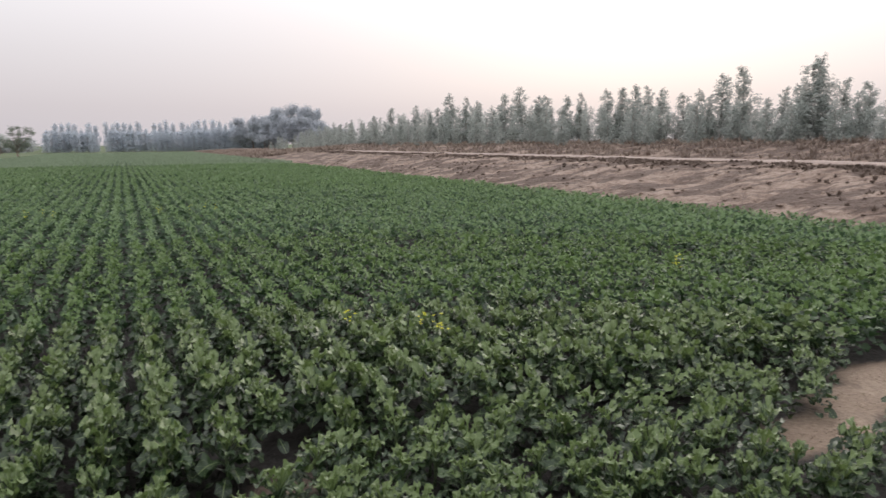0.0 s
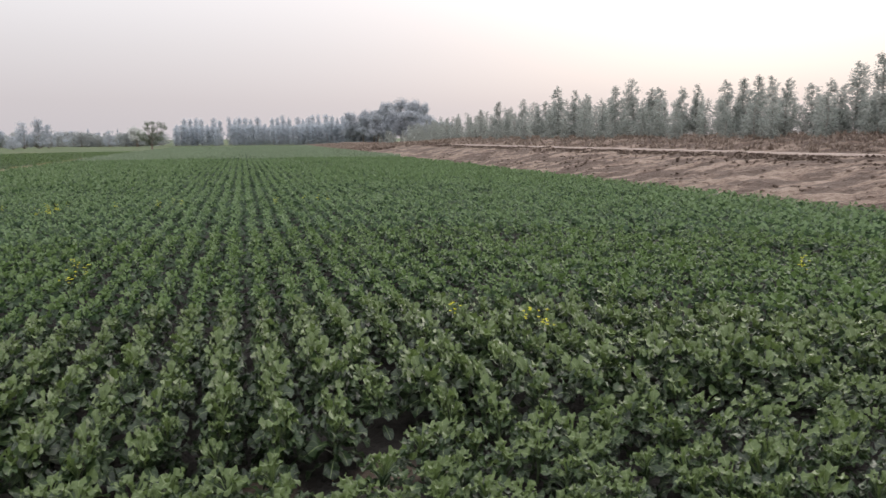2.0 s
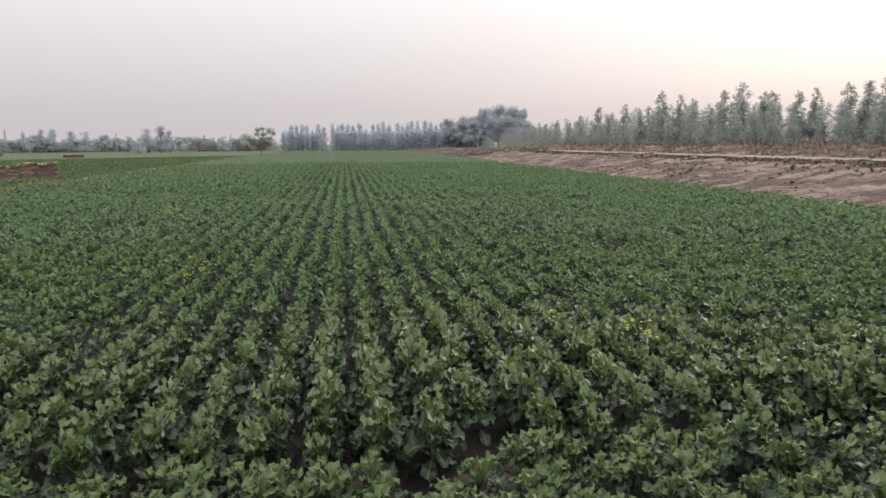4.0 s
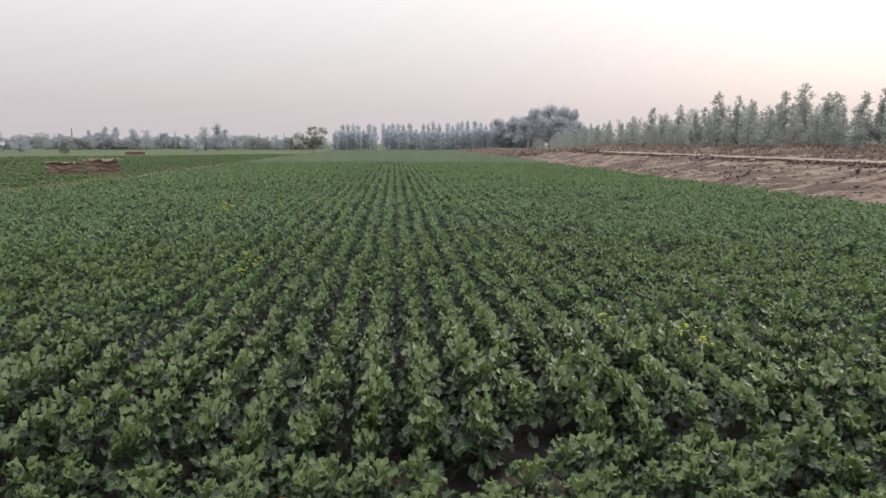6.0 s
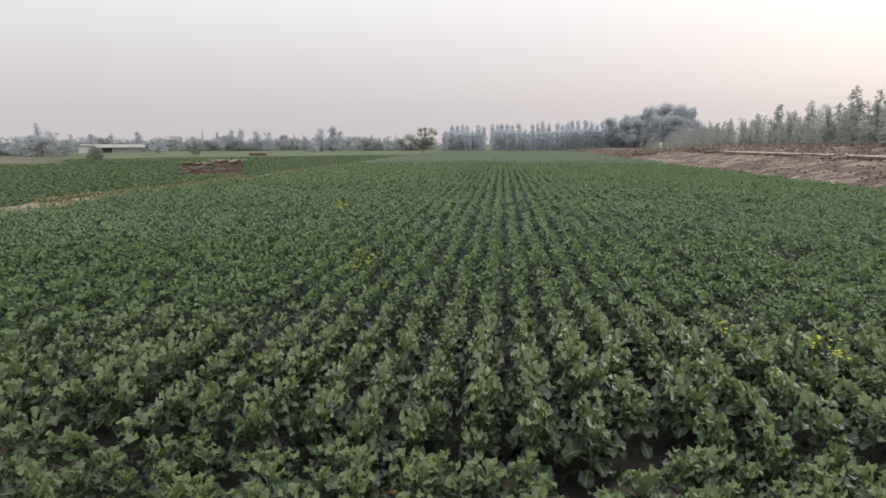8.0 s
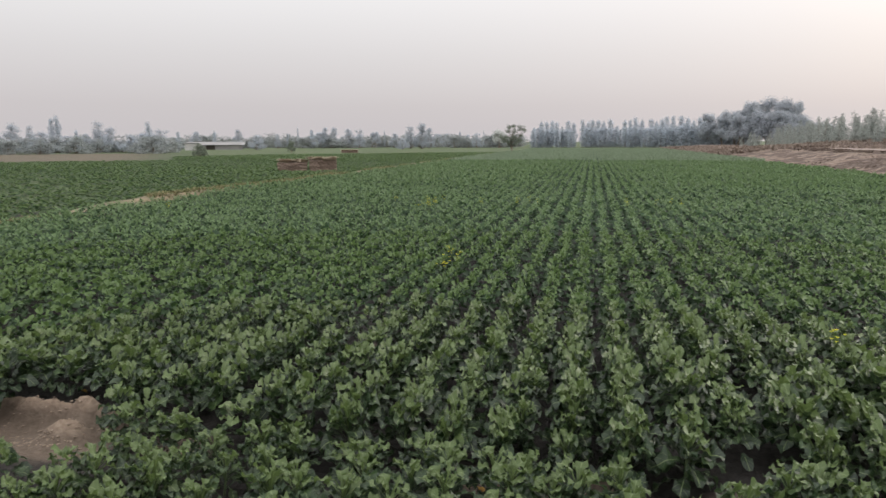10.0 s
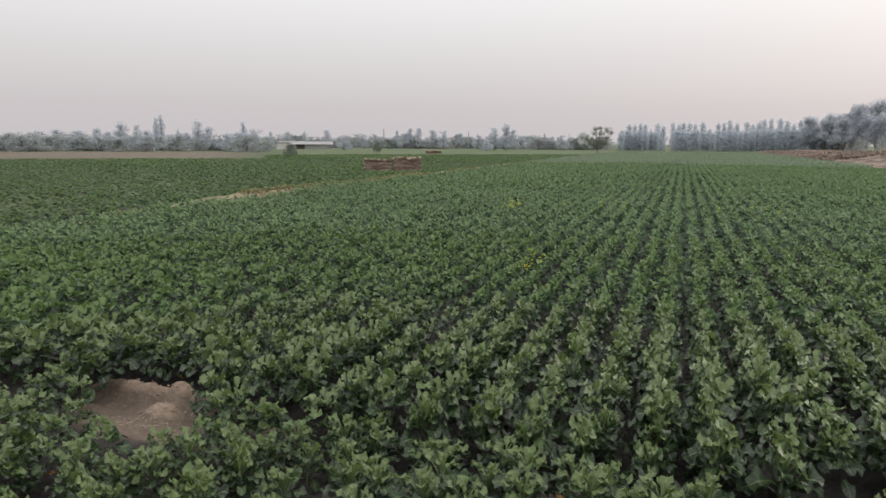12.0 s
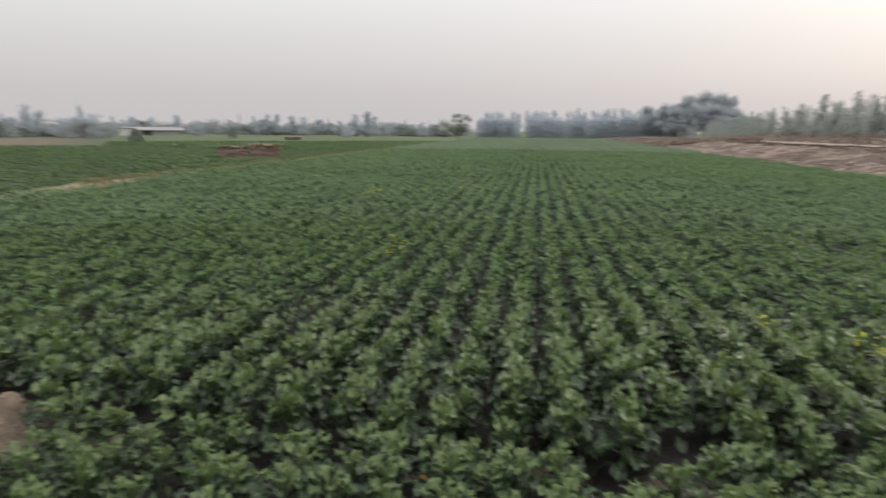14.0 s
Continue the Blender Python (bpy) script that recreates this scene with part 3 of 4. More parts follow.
def stuff_crop(name, mask, templates, material, label, grow=1.0, squash=1.02):
    idx = np.nonzero(mask & ~is_near)[0]
    xyz = np.stack((px[idx], py[idx], ground_height(px[idx], py[idx])), -1)
    size = psize[idx][:, None] * np.array((grow, grow, TALL))
    v, q, u = scatter(templates, rng.randint(0, len(templates), len(idx)), xyz, pyaw[idx], size, plean[idx], squash)
    tagged(new(name, quad_mesh(name, v, q, material, u)), label, "crop", kind="stuff")


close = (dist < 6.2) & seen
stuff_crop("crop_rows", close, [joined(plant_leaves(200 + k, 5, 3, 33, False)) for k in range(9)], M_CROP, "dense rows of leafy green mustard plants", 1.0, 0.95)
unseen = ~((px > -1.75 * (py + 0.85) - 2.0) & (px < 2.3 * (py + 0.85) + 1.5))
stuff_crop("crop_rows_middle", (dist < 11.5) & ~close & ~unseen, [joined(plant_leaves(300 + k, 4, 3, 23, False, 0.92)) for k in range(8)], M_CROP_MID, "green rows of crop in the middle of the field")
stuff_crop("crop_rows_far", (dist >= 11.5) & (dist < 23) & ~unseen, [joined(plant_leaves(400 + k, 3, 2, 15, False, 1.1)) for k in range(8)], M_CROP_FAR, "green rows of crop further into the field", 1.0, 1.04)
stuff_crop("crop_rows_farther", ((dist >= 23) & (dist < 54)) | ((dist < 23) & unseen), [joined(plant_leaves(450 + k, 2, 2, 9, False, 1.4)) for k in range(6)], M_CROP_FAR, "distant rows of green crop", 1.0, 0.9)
stuff_crop("crop_rows_distant", dist >= 54, [joined(plant_leaves(500 + k, 2, 2, 4, False, 2.2)) for k in range(6)], M_CROP_HAZED, "distant green crop towards the tree line, painted hazy pale", 1.05, 0.75)

# ---- the lower, paler crop beyond the left field edge ----
n = 56000
fx, fy = rng.uniform(0, 1, n), rng.uniform(0, 1, n)
fy = 6 + 100 * fy ** 1.15
fx = -13.1 - (64 + 0.1 * fy) * fx ** 1.2
ok = (fy < 46 + np.clip((fx + 75) * 1.1, 0, 60)) & (np.hypot((fx + 16.5) / 2.3, (fy - 36.1) / 1.5) > 1)
ok &= fx > -2.0 * fy - 8
ok &= ~((np.hypot(fx + 0.32, fy + 0.86) > 71) & (np.degrees(np.arctan2(fx + 0.32, fy + 0.86)) < -34))
fx, fy = fx[ok], fy[ok]
fx = np.round(fx / 0.4) * 0.4 + rng.normal(0, 0.06, len(fx))
v, q, u = scatter([joined(plant_leaves(600 + k, 2, 2, 5, False, 1.5)) for k in range(6)], rng.randint(0, 6, len(fx)), np.stack((fx, fy, 0 * fx), -1), rng.uniform(0, 6.28, len(fx)),
                  (rng.uniform(0.7, 1.1, len(fx)) * (1 + 0.25 * smooth_noise(fx, fy, 0.25, 41)))[:, None] * np.stack((np.clip(0.9 + fy / 70, 0.9, 1.9),) * 2 + (0 * fy + 0.55,), -1))
tagged(new("young_crop", quad_mesh("young_crop", v, q, M_YOUNG, u)), "low pale green young crop in the neighbouring field", "crop", kind="stuff")


def blade_tuft(seed, count, height, spread, width):
    """Thin bent blades from one root."""
    rg = np.random.RandomState(seed)
    out = []
    for i in range(count):
        a, h, r = rg.uniform(0, 6.28), height * rg.uniform(0.5, 1.1), spread * rg.uniform(0.2, 1.0)
        d = np.array((math.cos(a), math.sin(a), 0))
        s = np.array((-math.sin(a), math.cos(a), 0)) * width * 0.5
        b = d * spread * 0.25 * rg.uniform(0, 1)
        p = [b, b + d * r * 0.4 + (0, 0, h * 0.65), b + d * r + (0, 0, h)]
        v = np.array([p[0] - s, p[0] + s, p[1] - s * 0.8, p[1] + s * 0.8, p[2] - s * 0.2, p[2] + s * 0.2])
        out.append((v, np.array([(0, 1, 3, 2), (2, 3, 5, 4)]), np.zeros((6, 2))))
    return joined(out)


# low bund with yellowing grass between the two fields
ux, uy = np.linspace(-13.2, -11.75, 12), steps((2, 60, 0.4), (60, 118, 2))
X, Y = np.meshgrid(ux, uy, indexing="ij")


def bund_height(x, y):
    f = np.clip(1 - np.abs(x + 12.35) / 0.6, 0, 1)
    return 0.26 * np.minimum(1, f * 1.9) * (1 + 0.15 * smooth_noise(x, y, 1.2, 52)) * np.clip((y - 10.5) / 4, 0, 1) - 0.03 + 0.03 * smooth_noise(x, y, 4.0, 53)


tagged(new("field_bund", quad_mesh("field_bund", np.stack((X, Y, bund_height(X, Y)), -1).reshape(-1, 3), grid(len(ux), len(uy)), M_BUND)),
       "low earth bund dividing the two crop fields", "bund", kind="structure")
n = 5500
sx, sy = rng.normal(-12.35, 0.33, n), 3 + 112 * rng.uniform(0, 1, n) ** 1.3
ok = (smooth_noise(sx, sy, 1.3, 51) > np.clip(-1.8 + sy * 0.12, -1.8, -0.05)) & (np.abs(sx + 12.35) < 0.75)
sx, sy = sx[ok], sy[ok]
v, q, u = scatter([blade_tuft(700 + k, 9, 0.09, 0.16, 0.025) for k in range(5)], rng.randint(0, 5, len(sx)), np.stack((sx, sy, bund_height(sx, sy) - 0.02), -1), rng.uniform(0, 6.28, len(sx)), rng.uniform(0.6, 1.3, len(sx)))
tagged(new("dry_grass", quad_mesh("dry_grass", v, q, M_STRAW_GRASS, u)), "yellowing grass on the strip between fields", "grass", kind="stuff")

# brown scrub on the bank: thin on the slope, thick below the track and on the mound
def scrub(name, n, x0, x1, y1, height, width, label, cut, seed, blades=14, material=None):
    bx = rng.uniform(x0, x1, n)
    byy = 3 + (y1 - 3) * rng.uniform(0, 1, n) ** 1.5
    ok = smooth_noise(bx, byy, 1.1, seed) > cut
    bx, byy = bx[ok], byy[ok]
    v, q, u = scatter([blade_tuft(seed * 10 + k, blades, height, height * 1.0, width) for k in range(6)], rng.randint(0, 6, len(bx)),
                      np.stack((bx, byy, bank_height(bx, byy) - 0.03), -1), rng.uniform(0, 6.28, len(bx)), rng.uniform(0.5, 1.4, len(bx)))
    tagged(new(name, quad_mesh(name, v, q, material or M_DRY, u)), label, "scrub", kind="stuff")


scrub("dry_brush", 520, 13.3, 16.9, 48, 0.11, 0.03, "small dry brown tufts scattered on the sandy slope", 0.15, 61, 14, M_BRUSH)
scrub("verge_brush", 7500, 16.7, 18.1, 66, 0.08, 0.04, "dark dry brush along the edge of the track", -0.75, 62, 6, M_BRUSH)
scrub("mound_brush", 7000, 20.2, 26.5, 140, 0.19, 0.045, "low brown scrub under the young trees", -0.95, 63, 7)

# the far end of the bank is overgrown from its top down to the crop
n = 2600
ox, oy = rng.uniform(12.0, 21.0, n), 60 + 85 * rng.uniform(0, 1, n)
ok = oy > 66 + 11 * np.clip((17.5 - ox) / 5.0, 0, 1) + 3 * smooth_noise(ox, oy, 0.5, 64)
ox, oy = ox[ok], oy[ok]
v, q, u = scatter([blade_tuft(640 + k, 9, 0.30, 0.45, 0.14) for k in range(6)], rng.randint(0, 6, len(ox)), np.stack((ox, oy, bank_height(ox, oy) - 0.03), -1), rng.uniform(0, 6.28, len(ox)), rng.uniform(0.5, 1.3, len(ox)))
tagged(new("bank_brush", quad_mesh("bank_brush", v, q, M_DRY, u)), "reddish brown brush over the far end of the bank", "scrub", kind="stuff")

# clods of earth fallen on the slope
def clod(seed):
    rg = np.random.RandomState(seed)
    bm = bmesh.new()
    bmesh.ops.create_icosphere(bm, subdivisions=1, radius=1.0)
    for vert in bm.verts:
        vert.co *= rg.uniform(0.7, 1.25)
        vert.co.z *= 0.6
    tv = np.array([tuple(p.co) for p in bm.verts])
    tq = np.array([[p.index for p in f.verts] + [f.verts[2].index] for f in bm.faces])
    bm.free()
    return tv, tq


def clods(name, n, xs, ys, zs, sizes, label, material):
    base = 0
    forms = [clod(800 + k) for k in range(6)]
    vs, fs = [], []
    for i in range(n):
        tv, tq = forms[i % 6]
        a = rng.uniform(0, 6.28)
        c, s = math.cos(a), math.sin(a)
        w = tv * sizes[i]
        vs.append(np.stack((w[:, 0] * c - w[:, 1] * s + xs[i], w[:, 0] * s + w[:, 1] * c + ys[i], w[:, 2] + zs[i]), -1))
        fs.append(tq[:, :3] + base)
        base += len(tv)
    me = bpy.data.meshes.new(name)
    me.from_pydata(np.concatenate(vs).tolist(), [], np.concatenate(fs).tolist())
    me.materials.append(material)
    tagged(new(name, me), label, "clods", kind="stuff")


cx = rng.uniform(12.7, 17.6, 800)
cy = 3 + 46 * rng.uniform(0, 1, 800) ** 1.4
clods("bank_clods", 800, cx, cy, bank_height(cx, cy), rng.uniform(0.02, 0.09, 800), "broken clods of sandy earth on the slope", M_SAND)
cx, cy = [], []
for ex, ey, rx, ry in BARE:
    a, r = rng.uniform(0, 6.28, 110), rng.uniform(0, 1, 110) ** 0.5
    cx.append(ex + rx * r * np.cos(a)), cy.append(ey + ry * r * np.sin(a))
cx, cy = np.concatenate(cx), np.concatenate(cy)
clods("soil_clods", len(cx), cx, cy, ground_height(cx, cy), rng.uniform(0.055, 0.105, len(cx)) ** 2, "small crumbs of dry soil between the plants", M_CRUMB)

# ---- trees ----


def puff_leaves(rg, centre, wide, high, count, length):
    """Small leaf sprays that fill one uneven clump, denser towards its skin."""
    d = rg.normal(0, 1, (count, 3))
    d /= np.linalg.norm(d, axis=1)[:, None]
    lump = 1 + 0.18 * np.sin(d[:, 0] * 5 + rg.uniform(0, 6)) + 0.14 * np.sin(d[:, 2] * 6 + rg.uniform(0, 6))
    c = np.array(centre) + d * (rg.uniform(0, 1, count) ** 0.42 * lump)[:, None] * np.array((wide, wide, high))
    # each spray turns its face outwards and up, to the open sky
    face = d * 0.8 + np.array((0.0, 0.0, 0.40)) + rg.normal(0, 0.3, (count, 3))
    face /= np.linalg.norm(face, axis=1)[:, None] + 1e-9
    a = np.cross(face, rg.normal(0, 1, (count, 3)))
    a /= np.linalg.norm(a, axis=1)[:, None] + 1e-9
    b = np.cross(face, a)
    ln = length * rg.uniform(0.6, 1.3, count)[:, None]
    v = np.stack((c - a * ln * 0.5, c + b * ln * 0.36, c + a * ln * 0.5, c - b * ln * 0.36), 1)
    return v.reshape(-1, 3)


def tree(name, label, seed, puffs, trunk_pts, trunk_radii, leaves, length, foliage, bark_mat, category="tree", group="", low_fork=False):
    """A thing of one unit's height: a tapered trunk, a limb to each clump of the crown, and the clumps' leaf sprays."""
    rg = np.random.RandomState(seed)
    root = tagged(new(name), label, category, group)
    pieces = [tube(trunk_pts, trunk_radii, 7)]
    hs = [p[2] for p in trunk_pts]
    total = sum((w * w * h) ** 0.72 for c, w, h in puffs)
    crown = []
    for centre, wide, high in puffs:
        z0 = min(max(hs[0], centre[2] - (0.6 * centre[2] if low_fork else 0.7 * math.hypot(centre[0], centre[1]) + 0.03)), hs[-1])
        start = np.array((np.interp(z0, hs, [p[0] for p in trunk_pts]), np.interp(z0, hs, [p[1] for p in trunk_pts]), z0))
        end = np.array(centre)
        mid = (start + end) / 2 + np.array((0, 0, -0.05 * np.linalg.norm(end - start)))
        thick = trunk_radii[0] * (0.42 if low_fork else 0.22)
        pieces.append(tube([tuple(start), tuple(mid), tuple(end)], [thick, thick * 0.65, thick * 0.2], 5 if low_fork else 3))
        crown.append(puff_leaves(rg, centre, wide, high, max(6, int(leaves * (wide * wide * high) ** 0.72 / total)), length))
    part("trunk", quad_mesh("trunk", *joined(pieces)[:2], bark_mat), None, root)
    v = np.concatenate(crown)
    part("crown", quad_mesh("crown", v, np.arange(len(v)).reshape(-1, 4), foliage, smooth=False), foliage, root)
    return root


def eucalyptus(seed, leaves=3900, length=0.031):
    """A slim crown of many small hanging clumps, ragged at the sides and pointed at the top."""
    rg = np.random.RandomState(seed)
    wob = rg.normal(0, 0.004, (6, 2))
    pts = [(wob[i][0] * i, wob[i][1] * i, z) for i, z in enumerate((-0.03, 0.2, 0.42, 0.64, 0.84, 0.97))]
    hs = [p[2] for p in pts]
    puffs = []
    n = 34
    for i in range(n):
        z = 0.08 + 0.86 * (i + rg.uniform(0, 1)) / n
        reach = 0.17 * (1 - z) ** 0.55
        a, r = i * 2.4 + rg.uniform(-0.6, 0.6), reach * rg.uniform(0.25, 1.1)
        size = (0.034 + 0.070 * (1 - z)) * rg.uniform(0.7, 1.25)
        puffs.append(((np.interp(z, hs, [p[0] for p in pts]) + r * math.cos(a), np.interp(z, hs, [p[1] for p in pts]) + r * math.sin(a), z), size, size * rg.uniform(0.9, 1.5)))
    puffs.append(((pts[-1][0], pts[-1][1], 0.945), 0.022, 0.055))
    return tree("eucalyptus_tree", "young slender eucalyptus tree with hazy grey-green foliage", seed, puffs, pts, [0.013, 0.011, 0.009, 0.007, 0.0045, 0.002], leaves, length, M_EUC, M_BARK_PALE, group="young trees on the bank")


def poplar(seed):
    rg = np.random.RandomState(seed)
    pts = [(0, 0, -0.02), (0.005, 0, 0.3), (0, 0.008, 0.65), (0, 0, 0.95)]
    puffs = []
    for i in range(18):
        z = 0.06 + 0.84 * (i + rg.uniform(0, 1)) / 18
        reach = 0.15 * (1 - ((z - 0.42) / 0.62) ** 2)
        a, r = i * 2.4 + rg.uniform(-0.4, 0.4), reach * rg.uniform(0.25, 0.8)
        puffs.append(((r * math.cos(a), r * math.sin(a), z), rg.uniform(0.085, 0.12), rg.uniform(0.09, 0.14)))
    puffs.append(((0.01, 0, 0.92), 0.035, 0.08))
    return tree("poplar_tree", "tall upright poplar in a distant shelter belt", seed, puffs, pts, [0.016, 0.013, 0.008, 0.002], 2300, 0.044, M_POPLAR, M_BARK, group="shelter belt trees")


def broadleaf(seed, name="broadleaf_tree", label="rounded broadleaf tree standing among distant fields", foliage=None, base=0.3, group="distant farmland trees", leaves=2900, length=0.047):
    rg = np.random.RandomState(seed)
    pts = [(0, 0, -0.02), (0.02, 0.01, 0.18), (0.0, 0.03, base), (0.0, 0.0, 0.7)]
    puffs = [((0.0, 0.0, base + 0.42 * (1 - base)), 0.2, 0.28 * (1 - base))]
    for i in range(22):
        a, e = i * 2.4 + rg.uniform(-0.5, 0.5), rg.uniform(-0.1, 1.45)
        r, size = rg.uniform(0.5, 0.9), rg.uniform(0.10, 0.16)
        puffs.append(((0.36 * r * math.cos(a) * math.cos(e), 0.36 * r * math.sin(a) * math.cos(e), min(0.93, base + 0.12 + (0.86 - base) * r * math.sin(e))), size * 1.1, size * 0.9))
    # growth that hangs to the ground round the foot
    for i in range(9 if base < 0.2 else 0):
        a, size = i * 2.4 + rg.uniform(-0.5, 0.5), rg.uniform(0.09, 0.13)
        puffs.append(((0.26 * math.cos(a), 0.26 * math.sin(a), rg.uniform(0.10, 0.34)), size * 1.2, size))
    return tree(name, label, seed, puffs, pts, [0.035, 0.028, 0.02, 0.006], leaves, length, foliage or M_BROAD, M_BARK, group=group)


def lone_tree(seed):
    """Limbs that fork near the ground and spread like a fan, each with its own clump of leaves."""
    rg = np.random.RandomState(seed)
    pts = [(0, 0, -0.02), (0.01, 0, 0.08), (0, 0, 0.16), (-0.02, 0, 0.28)]
    puffs = []
    for ex, ey, ez, size in ((-0.40, 0.05, 0.56, 0.085), (-0.30, -0.05, 0.44, 0.06), (-0.08, -0.1, 0.90, 0.10), (-0.14, 0.1, 0.76, 0.10), (0.06, 0.1, 0.93, 0.09), (0.10, 0.0, 0.74, 0.11),
                             (0.32, -0.05, 0.86, 0.11), (0.45, 0.08, 0.78, 0.10), (0.32, 0.1, 0.60, 0.09), (-0.20, 0.0, 0.52, 0.09), (0.14, -0.12, 0.52, 0.08), (0.02, 0.16, 0.58, 0.09), (0.22, 0.05, 0.38, 0.10), (-0.08, -0.05, 0.34, 0.09), (-0.26, 0.0, 0.40, 0.11), (0.0, 0.05, 0.44, 0.12), (-0.10, 0.02, 0.26, 0.11), (0.12, -0.02, 0.27, 0.11), (0.28, 0.0, 0.42, 0.11)):
        puffs.append(((ex, ey, ez), size * 1.35, size * 1.35 * rg.uniform(0.75, 1.0)))
    return tree("field_tree", "solitary spreading tree forked low at the field end", seed, puffs, pts, [0.04, 0.034, 0.03, 0.015], 4200, 0.036, M_FIELD_TREE, M_BARK, low_fork=True)


EYE = Vector((-0.32, -0.86, 1.74))


def bearing(az, d):
    return EYE.x + d * math.sin(radians(az)), EYE.y + d * math.cos(radians(az))


class Planter:
    """Uses the first of each kind as it was built, then copies."""

    def __init__(self, makers):
        self.makers, self.made = makers, []

    def put(self, k, x, y, z, height, wide=1.0, turn=0.0):
        m = pose(x, y, z, 0, 0, turn) @ Matrix.Diagonal((height * wide, height * wide, height, 1))
        k %= len(self.makers)
        while len(self.made) <= k:
            self.made.append(None)
        if self.made[k] is None:
            self.made[k] = self.makers[k]()
            self.made[k].matrix_basis = m
            return self.made[k]
        src = self.made[k]
        keep_scale = src.scale.copy()
        ob = copy_thing(src, m @ Matrix.Diagonal((1 / keep_scale.x, 1 / keep_scale.y, 1 / keep_scale.z, 1)))
        return ob


rnd = random.Random(8)
euc = Planter([lambda s=s: eucalyptus(900 + s) for s in range(8)])
fill = Planter([lambda s=s: eucalyptus(920 + s, 1500, 0.036) for s in range(6)])
# the tallest crowns, fitted to the camera's view: bearing, elevation of the top, distance of the row from the field
CROWNS_FAR = [(15.9, 1.25, 26), (16.8, 1.63, 26), (17.8, 1.68, 25), (18.7, 1.68, 26), (19.6, 2.28, 25), (21.0, 2.93, 25), (21.9, 2.01, 26), (23.0, 3.12, 25), (24.3, 2.57, 26), (25.0, 2.94, 27), (26.0, 4.08, 25),
              (27.3, 3.76, 26), (28.3, 3.48, 25), (29.5, 2.70, 26), (30.5, 4.06, 26), (31.9, 4.62, 25), (33.3, 3.81, 26), (34.0, 3.90, 27), (35.5, 3.79, 25), (36.7, 4.0, 26)]
CROWNS_NEAR = [(38.8, 4.28, 25), (40.1, 4.38, 26), (41.1, 4.58, 25), (42.1, 4.47, 27), (43.0, 4.23, 25), (44.7, 3.85, 26), (45.7, 4.04, 25), (46.5, 3.59, 26), (47.5, 5.24, 26), (48.9, 5.80, 25), (50.7, 3.27, 26), (51.7, 4.06, 25),
               (52.7, 4.23, 27), (53.5, 5.98, 25), (54.1, 6.26, 25.5), (55.6, 4.50, 26), (56.6, 3.68, 25), (57.2, 4.24, 26), (59.5, 4.60, 25)]
for n, (az, el, x) in enumerate(CROWNS_FAR + CROWNS_NEAR):
    d = (x - EYE.x) / math.sin(radians(az))
    bx0, by0 = bearing(az, d)
    zb = float(bank_height(bx0, by0))
    euc.put(n, bx0, by0, zb - 0.05, EYE.z + d * math.tan(radians(el + 0.12)) - zb, rnd.uniform(1.25, 1.55), rnd.uniform(0, 360))
y = 4.0
while y < 118:
    for x in (23.6, 27.3, 29.0):
        if rnd.random() < 0.75:
            xx, yy = x + rnd.uniform(-0.5, 0.5), y + rnd.uniform(-0.6, 0.6)
            zb = float(bank_height(xx, yy))
            fill.put(rnd.randrange(6), xx, yy, zb - 0.05, min(rnd.uniform(1.6, 2.7) if x < 24 else rnd.uniform(2.7, 3.9), max(1.2, 1.74 - zb + 0.056 * math.hypot(xx, yy))), rnd.uniform(1.3, 1.7), rnd.uniform(0, 360))
    y += 1.9 if y < 60 else 3.0

pop = Planter([lambda s=s: poplar(930 + s) for s in range(6)])
# the shelter belt: bearing and elevation of each top
BELT = [(-4.81, 1.15), (-4.24, 1.65), (-3.8, 1.6), (-3.36, 1.68), (-3.0, 1.59), (-2.54, 1.19), (-2.03, 1.67), (-1.59, 1.49), (-0.87, 1.75), (-0.45, 1.6), (-0.09, 1.75), (0.34, 1.7), (0.77, 1.65), (1.31, 1.78), (1.84, 1.24), (2.44, 1.72),
        (2.86, 1.71), (3.3, 1.93), (3.76, 1.7), (4.49, 1.78), (4.9, 1.6), (5.33, 1.77), (5.68, 1.94), (6.15, 1.97), (6.77, 2.0), (7.25, 1.83), (7.7, 1.65), (8.1, 1.86), (8.49, 1.73), (8.95, 2.13), (9.7, 2.04), (10.14, 2.15), (10.61, 2.22), (10.97, 2.17)]
for az, el in BELT:
    d = 205 + rnd.uniform(-8, 8)
    xx, yy = bearing(az, d)
    pop.put(rnd.randrange(6), xx, yy, 0, EYE.z + d * math.tan(radians(el + 0.05)), rnd.uniform(0.75, 0.95), rnd.uniform(0, 360))
# lower growth between the poplars, open at two gaps
for k in range(44):
    az = -4.9 + 0.39 * k
    if not (-1.45 < az < -0.95 or -2.95 < az < -2.6):
        d = 194 + rnd.uniform(-3, 3)
        xx, yy = bearing(az, d)
        pop.put(rnd.randrange(6), xx, yy, 0, EYE.z + d * math.tan(radians(rnd.uniform(0.9, 1.2) + 0.04 * max(0, az))), rnd.uniform(1.3, 1.6), rnd.uniform(0, 360))

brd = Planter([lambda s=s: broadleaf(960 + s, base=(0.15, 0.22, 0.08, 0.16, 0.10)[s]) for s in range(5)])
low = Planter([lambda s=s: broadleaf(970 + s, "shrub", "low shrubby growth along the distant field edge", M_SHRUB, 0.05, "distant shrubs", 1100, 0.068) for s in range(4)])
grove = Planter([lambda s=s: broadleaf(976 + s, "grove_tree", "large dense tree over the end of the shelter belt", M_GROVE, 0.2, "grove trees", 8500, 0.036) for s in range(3)])
